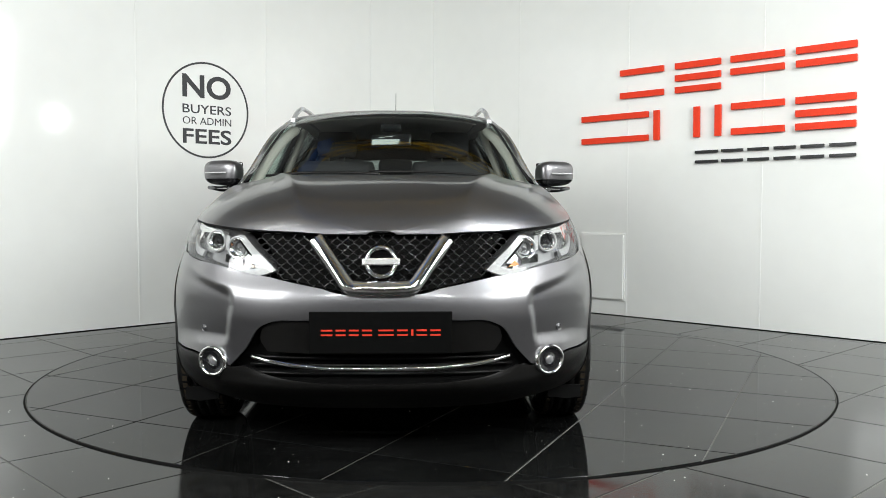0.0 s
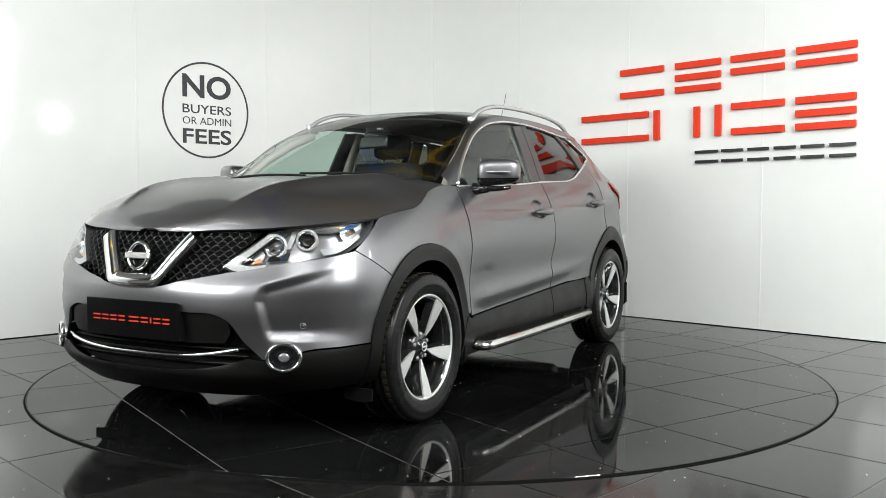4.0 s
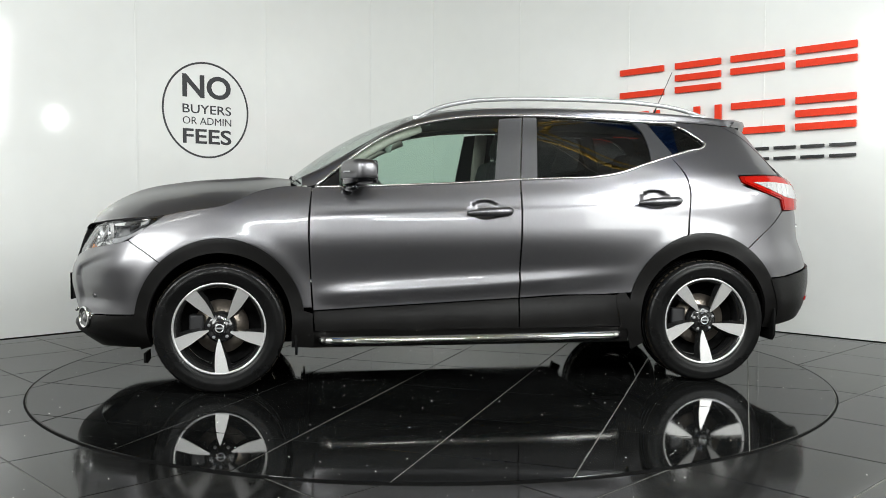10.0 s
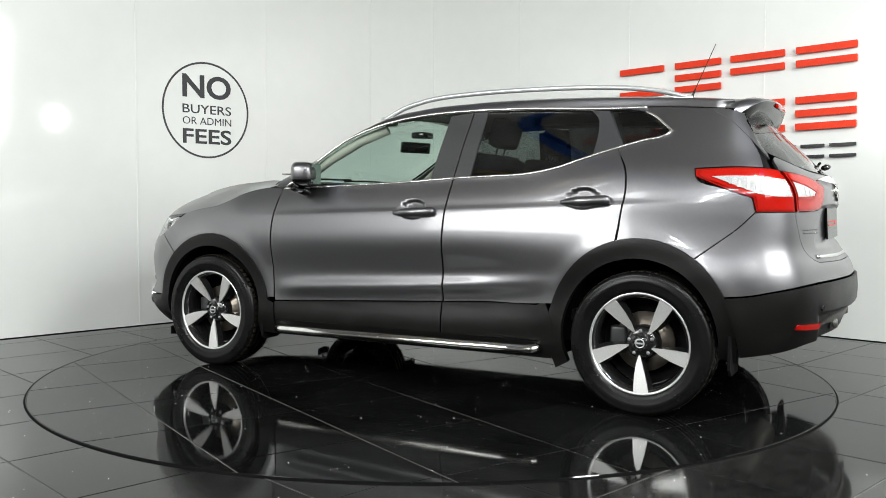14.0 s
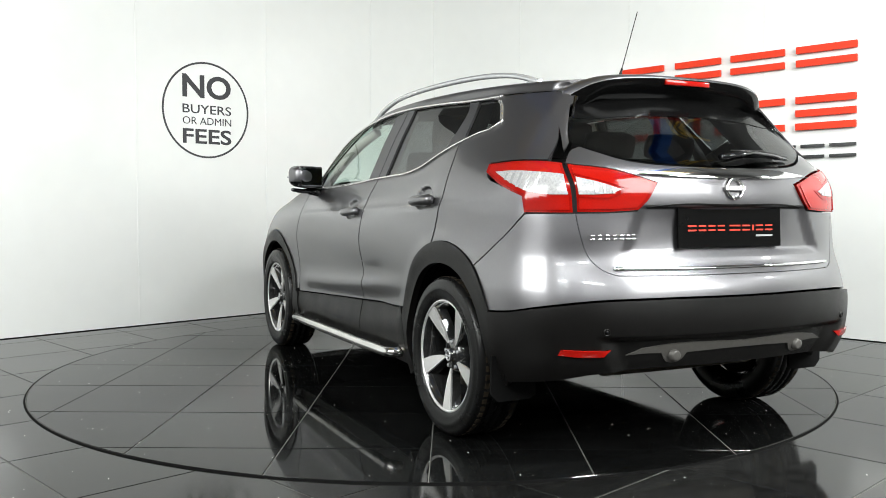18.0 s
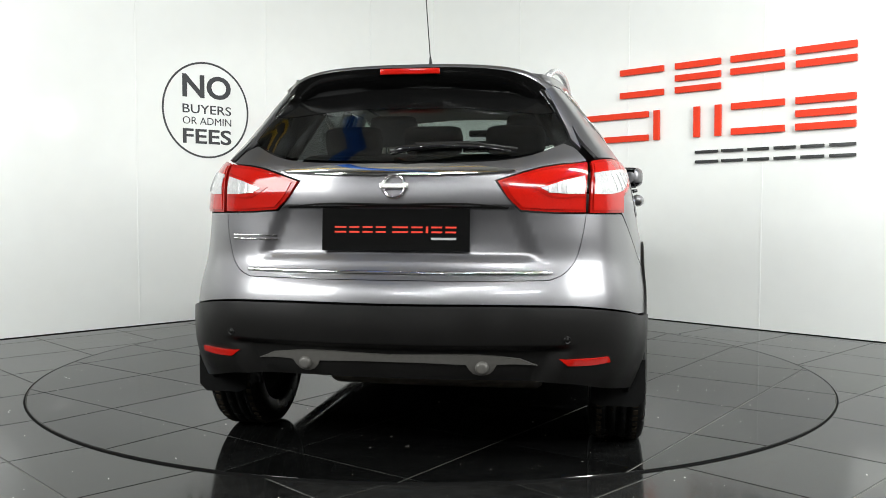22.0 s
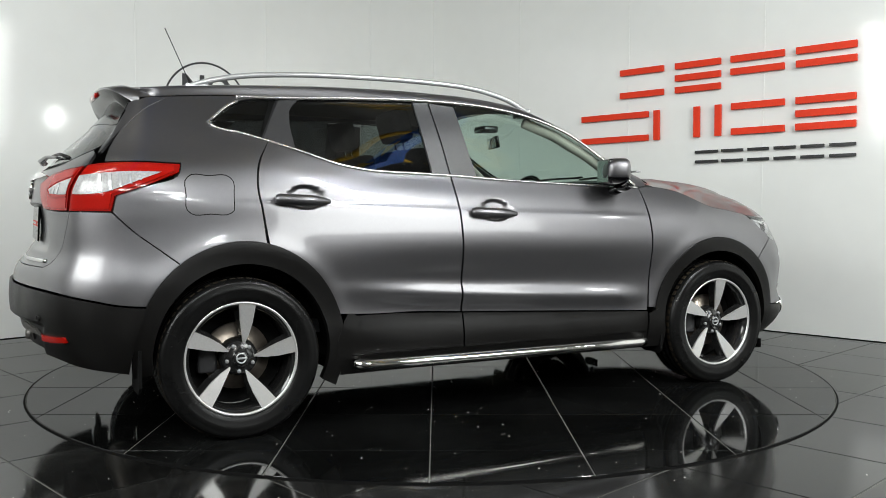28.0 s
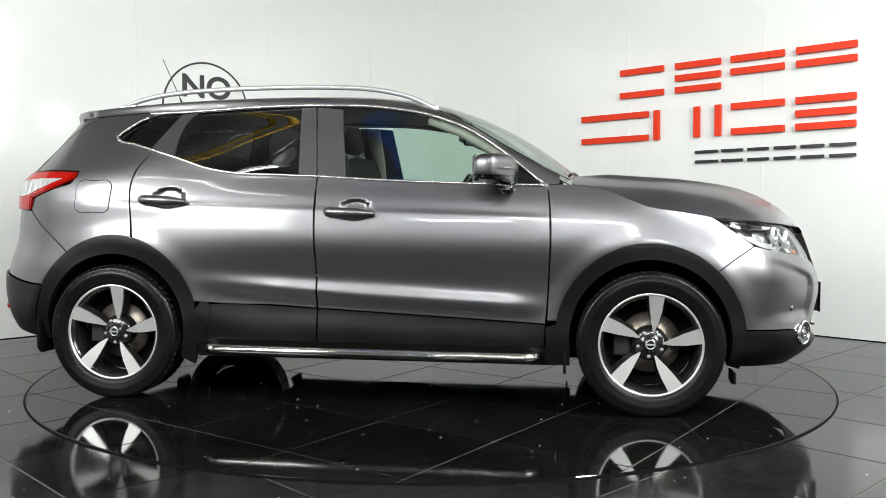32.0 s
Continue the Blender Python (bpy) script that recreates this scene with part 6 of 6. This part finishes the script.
for y in np.linspace(-0.53, 0.53, 41):
    a = abs(y) / 0.53
    drop = 0.036 * a ** 2.6 + 0.060 * a ** 8
    x_tip = -1.795 + 0.055 * a ** 2.5 + 0.07 * a ** 8
    z_tip = 1.510 - drop
    x_root = -1.60 + 0.0 * a
    root = top_at(np.array(x_root), np.array(float(y)))
    zr = float(root[2]) + 0.002 - 0.042 * a ** 8
    top_row = [(x_root, y, zr), (x_root - 0.07, y, zr - 0.006), ((x_root + x_tip) / 2 - 0.03, y, (zr + z_tip) / 2 + 0.006), (x_tip, y, z_tip), (x_tip - 0.004, y, z_tip - 0.010)]
    low = -0.11 * max(0.0, a - 0.72) / 0.28
    bot_row = [(x_tip - 0.004, y, z_tip - 0.010), (x_tip + 0.006, y, z_tip - 0.040 + low * 0.2), (x_tip + 0.03, y, z_tip - 0.062 + low * 0.5), (-1.70 - 0.02 * (1 - a), y, 1.415 - 0.02 * a + low * 0.3), (-1.62, y, 1.43 - 0.02 * a)]
    tr_ = [sp.verts.new(p) for p in top_row]
    br_ = [sb.verts.new(p) for p in bot_row]
    if prev_t:
        for k in range(4):
            sp.faces.new((prev_t[k], prev_t[k + 1], tr_[k + 1], tr_[k]))
            sb.faces.new((prev_b[k], prev_b[k + 1], br_[k + 1], br_[k]))
    if abs(y) > 0.529:
        end = [sb.verts.new(p) for p in top_row] + [sb.verts.new(p) for p in bot_row[1:]]
        sb.faces.new(end)
    prev_t, prev_b = tr_, br_
bmesh.ops.recalc_face_normals(sp, faces=sp.faces)
bmesh.ops.recalc_face_normals(sb, faces=sb.faces)
spoiler = part("spoiler", sp, PAINT, tailgate, "body-coloured roof spoiler")
part("spoiler_underside", sb, FRIT, spoiler, "gloss black underside")
part("brake_light", box((-1.806, -0.115, 1.474), (-1.79, 0.115, 1.496), bevel=0.004), RED_LENS, spoiler, "red high-level brake light")
# rear wiper
part("rear_wiper", sweep([(-2.02, 0.02, 1.170), (-2.03, -0.03, 1.178), (-2.012, -0.15, 1.192), (-1.985, -0.30, 1.185), (-1.965, -0.40, 1.172)], [0.02, 0.017, 0.012, 0.009, 0.006], 8, squash=0.7), GLOSS_BLACK, tailgate, "black rear wiper")
part("wiper_blade", sweep([(-1.99, -0.06, 1.198), (-1.965, -0.25, 1.202), (-1.94, -0.42, 1.18)], 0.007, 6), CLADDING, tailgate)
# front wipers
for y0, y1 in ((0.55, -0.10), (-0.05, -0.62)):
    rows = []
    for k in range(9):
        t = k / 8
        y = y0 + (y1 - y0) * t
        x = 0.992 - 0.018 * t - 0.045 * abs(y)
        p = top_at(np.array(x), np.array(y))
        rows.append((x, y, float(p[2]) + 0.003))
    part("wiper", sweep(rows, 0.007, 6), CLADDING, car, "black windscreen wiper")
# aerial
aerial = part("aerial", sweep([(-1.325, 0, 1.535), (-1.345, 0, 1.57), (-1.362, 0, 1.61)], [0.016, 0.009, 0.004], 8), CLADDING, car, "thin black roof aerial")
part("mast", sweep([(-1.362, 0, 1.61), (-1.467, 0, 1.845)], 0.0022, 6), CLADDING, aerial)


# number plates: black with red bars
def plate(m, name, half_w, half_h, small_bar):
    p = part(name, box((-half_w, -half_h, 0.0), (half_w, half_h, 0.008), m, bevel=0.002), PLATE_BLACK, car, "black display plate with red bars", smooth=False)
    widths = (0.042, 0.036, 0.036, 0.036, 0.0, 0.056, 0.040, 0.008, 0.038, 0.038)
    total = sum(widths) + 0.012 * (len(widths) - 1)
    x = -total / 2
    for w in widths:
        if w:
            for dz in ((-0.012, -0.006), (0.005, 0.011)) if w > 0.01 else ((-0.012, 0.011),):
                part("bar", box((x, dz[0], 0.008), (x + w, dz[1], 0.0095), m), PLATE_RED, p, smooth=False)
        x += w + 0.012
    if small_bar:
        part("bar", box((0.13, -0.036, 0.008), (total / 2, -0.028, 0.0095), m), SILVER, p, "pale bar", smooth=False)
    return p


plate(Matrix.Translation((2.216, 0, 0.513)) @ Matrix(((0, 0, 1, 0), (1, 0, 0, 0), (0, 1, 0, 0), (0, 0, 0, 1))), "front_plate", 0.262, 0.077, False)
part("plate_holder", box((2.150, -0.256, 0.440), (2.2155, 0.256, 0.586), bevel=0.004), CLADDING, car, "black plastic plate holder", smooth=False)
plate(Matrix.Translation((-2.053, 0, 0.893)) @ Matrix(((0, 0, -1, 0), (-1, 0, 0, 0), (0, 1, 0, 0), (0, 0, 0, 1))) @ Matrix.Rotation(radians(-3), 4, "X"), "rear_plate", 0.266, 0.076, True)
for k in range(7):
    y = 0.615 - k * 0.027
    z = 0.862
    p = side_at(q_of("r", y, z), z, 0.004)
    part("name_badge", box((p[0] - 0.003, y - 0.009, z - 0.009), (p[0] + 0.003, y + 0.009, z - 0.005), bevel=0.001), CHROME, tailgate, smooth=False)
    part("name_badge", box((p[0] - 0.003, y - 0.009, z + 0.005), (p[0] + 0.003, y + 0.009, z + 0.009), bevel=0.001), CHROME, tailgate, smooth=False)


# ---------------------------------------------------------------- wheels
def wheel_thing(spin):
    """A wheel standing at the origin, axle along y, outer face towards +y."""
    w = thing("wheel")
    out = Matrix.Rotation(radians(-90), 4, "X")          # lathe z becomes +y
    r = WHEEL_R
    prof = [(0.232, -0.095), (0.245, -0.104), (0.285, -0.112), (0.312, -0.108), (0.328, -0.098), (0.335, -0.088), (r, -0.06), (r, -0.046), (0.331, -0.044), (0.331, -0.036), (r, -0.034), (r + 0.0005, -0.006), (0.331, -0.004), (0.331, 0.004),
            (r + 0.0005, 0.006), (r, 0.034), (0.331, 0.036), (0.331, 0.044), (r, 0.046), (r, 0.06), (0.335, 0.088), (0.328, 0.098), (0.318, 0.105), (0.314, 0.1045), (0.300, 0.110), (0.285, 0.112), (0.281, 0.1105), (0.262, 0.108), (0.248, 0.104), (0.240, 0.097), (0.236, 0.090)]
    tyre = part("tyre", lathe(prof, 72, m=out), RUBBER, w)
    # shoulder blocks
    blocks = bmesh.new()
    for k in range(60):
        a = 2 * math.pi * k / 60
        for side in (-1, 1):
            add_box(blocks, (-0.012, 0.060, -0.004), (0.010, 0.080, 0.0030), Matrix.Rotation(a, 4, "Y") @ Matrix.Translation((0, 0 if side > 0 else -0.140, r - 0.003)))
    tagged(part("tread", blocks, TREAD, tyre, "dusty brown tread blocks", smooth=False), kind="stuff")
    part("barrel", lathe([(0.222, -0.095), (0.212, -0.06), (0.206, 0.0), (0.210, 0.055), (0.219, 0.082), (0.2285, 0.090)], 60, m=out), RIM_BLACK, w)
    part("lip", lathe([(0.2285, 0.088), (0.2305, 0.0945), (0.234, 0.0965), (0.2395, 0.0965), (0.242, 0.092), (0.240, 0.086)], 72, m=out), ALLOY, w, "machined alloy lip")
    part("hub", lathe([(0.0001, 0.078), (0.028, 0.078), (0.031, 0.074), (0.034, 0.064), (0.055, 0.062), (0.074, 0.052), (0.082, 0.02), (0.082, -0.02)], 40, m=out), RIM_BLACK, w)
    cap = part("cap", lathe([(0.017, 0.0785), (0.018, 0.081), (0.022, 0.081), (0.023, 0.0785)], 28, m=out), SILVER, w, "silver ring centre cap")
    part("cap_bar", box((-0.024, 0.0785, -0.004), (0.024, 0.0815, 0.004), bevel=0.001), SILVER, w)
    for k in range(5):
        a = radians(spin + 36 + 72 * k)
        m = Matrix.Rotation(a, 4, "Y") @ Matrix.Translation((0, 0.0, 0.057)) @ out
        part("wheel_nut", lathe([(0.0001, 0.066), (0.007, 0.066), (0.009, 0.062), (0.009, 0.05)], 10, m=m), DARK_CHROME, w)
    # five broad twisted spokes with machined faces
    for k in range(5):
        m = Matrix.Rotation(radians(spin + 72 * k), 4, "Y")
        face = [(-0.010, 0.056), (-0.024, 0.100), (-0.033, 0.155), (-0.036, 0.2265), (-0.012, 0.2290), (0.012, 0.2290), (0.034, 0.2268), (0.022, 0.160), (0.008, 0.105), (-0.004, 0.060)]
        bm = bmesh.new()
        face = [(x, z, 0.064 + (z - 0.052) * 0.163) for x, z in face]
        top = [bm.verts.new(m @ Vector((x, y, z))) for x, z, y in face]
        mid_ = [bm.verts.new(m @ Vector((x * 1.02, y - 0.008, z))) for x, z, y in face]
        fs = [(0, 1, 8, 9), (1, 2, 7, 8), (2, 3, 4, 7), (4, 5, 6, 7)]
        for f in fs:
            bm.faces.new([top[i] for i in f])
        for i in range(10):
            j = (i + 1) % 10
            bm.faces.new((top[i], top[j], mid_[j], mid_[i]))
        bmesh.ops.recalc_face_normals(bm, faces=bm.faces)
        spoke = part("spoke", bm, ALLOY, w, "machined alloy spoke", smooth=False)
        bm = bmesh.new()
        a_ = [bm.verts.new(m @ Vector((x * 1.03, y - 0.0085, z))) for x, z, y in face]
        b_ = [bm.verts.new(m @ Vector((x * 1.5, y - 0.045, z))) for x, z, y in face]
        for f in fs:
            bm.faces.new([a_[i] for i in f])
        for i in range(10):
            j = (i + 1) % 10
            bm.faces.new((a_[i], a_[j], b_[j], b_[i]))
        bmesh.ops.recalc_face_normals(bm, faces=bm.faces)
        part("spoke_back", bm, RIM_BLACK, spoke, smooth=False)
    part("brake_disc", lathe([(0.05, -0.012), (0.075, 0.0), (0.078, -0.004), (0.142, -0.004), (0.142, -0.026), (0.08, -0.026)], 40, m=out), DISC, w, "worn steel brake disc")
    part("caliper", box((0.085, -0.05, -0.065), (0.165, 0.012, 0.065), bevel=0.012), SATIN_BLACK, w)
    part("back_plate", lathe([(0.0001, -0.05), (0.19, -0.05), (0.205, -0.03)], 40, m=out), LINER, w)
    return w


left = wheel_thing(183)
right = wheel_thing(-6)
for src, s in ((left, 1), (right, -1)):
    m0 = pose(AXLE, 0.792 * s, WHEEL_R, 0, 0, 0 if s > 0 else 180)
    src.matrix_basis = m0
    src.parent = car
    twin = copy_thing(src, pose(-AXLE, 0.792 * s, WHEEL_R, 0, 0, 0 if s > 0 else 180))
    twin.parent = car
# liners of the wheel arches and the dark underside
for x in (AXLE - 0.004, -AXLE + 0.012):
    for s in (1, -1):
        bm = bmesh.new()
        prev = None
        for k in range(21):
            a = radians(-8 + 196 * k / 20)
            row = [bm.verts.new((x + 0.395 * math.cos(a), y * s, 0.36 + 0.40 * math.sin(a))) for y in (0.855, 0.56)]
            row.append(bm.verts.new((x + 0.02 * math.cos(a), 0.55 * s, 0.36 + 0.02 * math.sin(a))))
            if prev:
                for j in range(2):
                    bm.faces.new((prev[j], row[j], row[j + 1], prev[j + 1]))
            prev = row
        part("arch_liner", bm, LINER, car, "black wheel-arch liner")
# plain dark boxes added under and inside the body to block stray light
for name, lo, hi in (("underbody", (-0.86, -0.78, 0.21), (0.88, 0.78, 0.40)), ("rear_floor", (-1.93, -0.65, 0.42), (-0.87, 0.65, 0.62)), ("engine_tray", (0.89, -0.55, 0.21), (1.80, 0.55, 0.86)),
                     ("radiator", (1.81, -0.50, 0.22), (1.98, 0.50, 0.59)), ("front_carrier", (1.81, -0.36, 0.60), (2.02, 0.36, 0.86)), ("rear_carrier", (-1.93, -0.56, 0.63), (-1.76, 0.56, 0.90))):
    part(name, box(lo, hi, bevel=0.02), LINER, car, smooth=False)
for s in (1, -1):
    part("inner_wing", box((1.0, 0.56 * s - 0.001, 0.70), (1.70, 0.56 * s + 0.14 * s, 0.86)) if s > 0 else box((1.0, -0.70, 0.70), (1.70, -0.56, 0.86)), LINER, car, smooth=False)

part("silencer", lathe([(0.0001, -0.42), (0.07, -0.42), (0.082, -0.40), (0.085, 0.0), (0.082, 0.40), (0.07, 0.42), (0.0001, 0.42)], 24, m=Matrix.Translation((-1.66, -0.08, 0.345)) @ Matrix.Rotation(radians(90), 4, "X")), DISC, car, "dull steel exhaust silencer")
part("rear_axle_beam", sweep([(-AXLE, -0.70, 0.33), (-AXLE + 0.08, -0.45, 0.27), (-AXLE + 0.08, 0.45, 0.27), (-AXLE, 0.70, 0.33)], 0.035, 10), LINER, car)

# ---------------------------------------------------------------- cabin
bm = box((-1.80, -0.70, 0.40), (0.86, 0.70, 0.46))
part("cabin_floor", bm, SEAT, car, smooth=False)
for s in (1, -1):
    panel("door_card", outline_of([X((0.80, 1.05), (0.0, 1.08), (-0.5, 1.10), (-1.15, 1.20), (-1.55, 1.22)), X((-1.55, 1.22), (-1.6, 0.82)), X((-1.6, 0.82), (-0.8, 0.82), (0.75, 0.45)), X((0.75, 0.45), (0.80, 1.05))]), DASH, car, func=lifted(-0.065), sides=(s,), gap=0, depth=0.01, step=0.08, label="dark inner door trim")


def seat_at(x, y, wide, rear_row=False):
    seat = thing("seat")
    seat.parent = car
    seat.matrix_basis = Matrix.Translation((x, y, 0.44))
    part("cushion", box((-0.22, -wide / 2, 0.10), (0.30, wide / 2, 0.28), bevel=0.05), SEAT, seat)
    lean = Matrix.Translation((-0.22, 0, 0.24)) @ Matrix.Rotation(radians(-16), 4, "Y")
    part("backrest", box((-0.07, -wide / 2, 0.0), (0.07, wide / 2, 0.54 if rear_row else 0.60), lean, bevel=0.05), SEAT, seat)
    for hy in ((0.0,) if not rear_row else (-0.36, 0.0, 0.36)):
        top = 0.67 if rear_row else 0.81
        part("headrest", box((-0.055, hy - 0.13, top - 0.13 - (0.04 if not rear_row else 0)), (0.045, hy + 0.13, top), lean, bevel=0.045), SEAT, seat)
        part("headrest_post", sweep([lean @ Vector((0, hy - 0.05, 0.50)), lean @ Vector((0, hy - 0.05, top - 0.08))], 0.006, 6), CHROME, seat)
        part("headrest_post", sweep([lean @ Vector((0, hy + 0.05, 0.50)), lean @ Vector((0, hy + 0.05, top - 0.08))], 0.006, 6), CHROME, seat)
    return seat


seat_at(0.02, 0.37, 0.50)
seat_at(0.02, -0.37, 0.50)
seat_at(-0.88, 0.0, 1.22, True)
dash = bmesh.new()
prev = None
for y in np.linspace(-0.70, 0.70, 15):
    rows = [(0.94 - 0.06 * abs(y), y, 1.055), (0.80, y, 1.065 - 0.02 * abs(y)), (0.62, y, 1.045), (0.52, y, 0.99), (0.50, y, 0.85), (0.56, y, 0.66)]
    row = [dash.verts.new(p) for p in rows]
    if prev:
        for k in range(5):
            dash.faces.new((prev[k], row[k], row[k + 1], prev[k + 1]))
    prev = row
part("dashboard", dash, DASH, car)
bm = lathe([(0.175 + 0.014 * math.cos(radians(t)), 0.014 * math.sin(radians(t))) for t in range(0, 360, 45)], 36, m=Matrix.Translation((0.36, -0.37, 0.97)) @ Matrix.Rotation(radians(-68), 4, "Y"), closed=True)
wheel_rim = part("steering_wheel", bm, GLOSS_BLACK, car)
part("boss", sweep([(0.37, -0.37, 0.97), (0.55, -0.37, 0.92)], [0.07, 0.05], 12), DASH, wheel_rim)
part("wheel_spoke", sweep([(0.365, -0.53, 0.97), (0.37, -0.37, 0.965), (0.365, -0.21, 0.97)], 0.014, 6), DASH, wheel_rim)
part("rear_view_mirror", box((-0.012, -0.12, -0.035), (0.012, 0.12, 0.035), Matrix.Translation((0.40, 0, 1.345)) @ Matrix.Rotation(radians(-18), 4, "Z") @ Matrix.Rotation(radians(-10), 4, "Y"), bevel=0.01), GLOSS_BLACK, car)
part("sensor_box", box((0.30, -0.06, 1.40), (0.40, 0.06, 1.44), bevel=0.012), GLOSS_BLACK, car)
panel("headlining", outline_of([[(0.20, 0.0), (0.22, 0.50)], [(0.22, 0.50), (-0.3, 0.52), (-1.5, 0.50)], [(-1.5, 0.50), (-1.5, 0.0)], [(-1.5, 0.0), (0.20, 0.0)]], False), LINING, car, func=under_top(-0.035), both=True, centre="y", gap=0, depth=0.005, step=0.1)
for s in (1, -1):
    # inner faces of the pillars
    rows = [(0.82, 0.705 * s, 1.075), (0.59, 0.655 * s, 1.24), (0.41, 0.608 * s, 1.345), (0.25, 0.565 * s, 1.41)]
    part("pillar_trim", sweep(rows, [0.026, 0.032, 0.034, 0.034], 10, squash=0.8), LINING, car)
    part("pillar_trim", sweep([(-0.30, 0.74 * s, 1.05), (-0.30, 0.66 * s, 1.25), (-0.31, 0.57 * s, 1.46)], 0.045, 8, squash=0.5), LINING, car)
    part("pillar_trim", sweep([(-1.15, 0.72 * s, 1.15), (-1.14, 0.66 * s, 1.25), (-1.06, 0.55 * s, 1.45)], 0.05, 8, squash=0.5), DASH, car)
    part("pillar_trim", sweep([(-1.62, 0.66 * s, 1.13), (-1.56, 0.58 * s, 1.27), (-1.46, 0.48 * s, 1.43)], 0.09, 8, squash=0.6), DASH, car)


# ---------------------------------------------------------------- what moves
def motions():
    walk(table, [(t, pose(0, 0, 0, 0, 0, a)) for t, a in TURN])
    rows = []
    for t, a in TURN:
        c, s = math.cos(radians(a)), math.sin(radians(a))
        rows.append((t, pose(c * CAR_X - s * CAR_Y, s * CAR_X + c * CAR_Y, 0, 0, 0, a)))
    walk(car, rows)


motions()
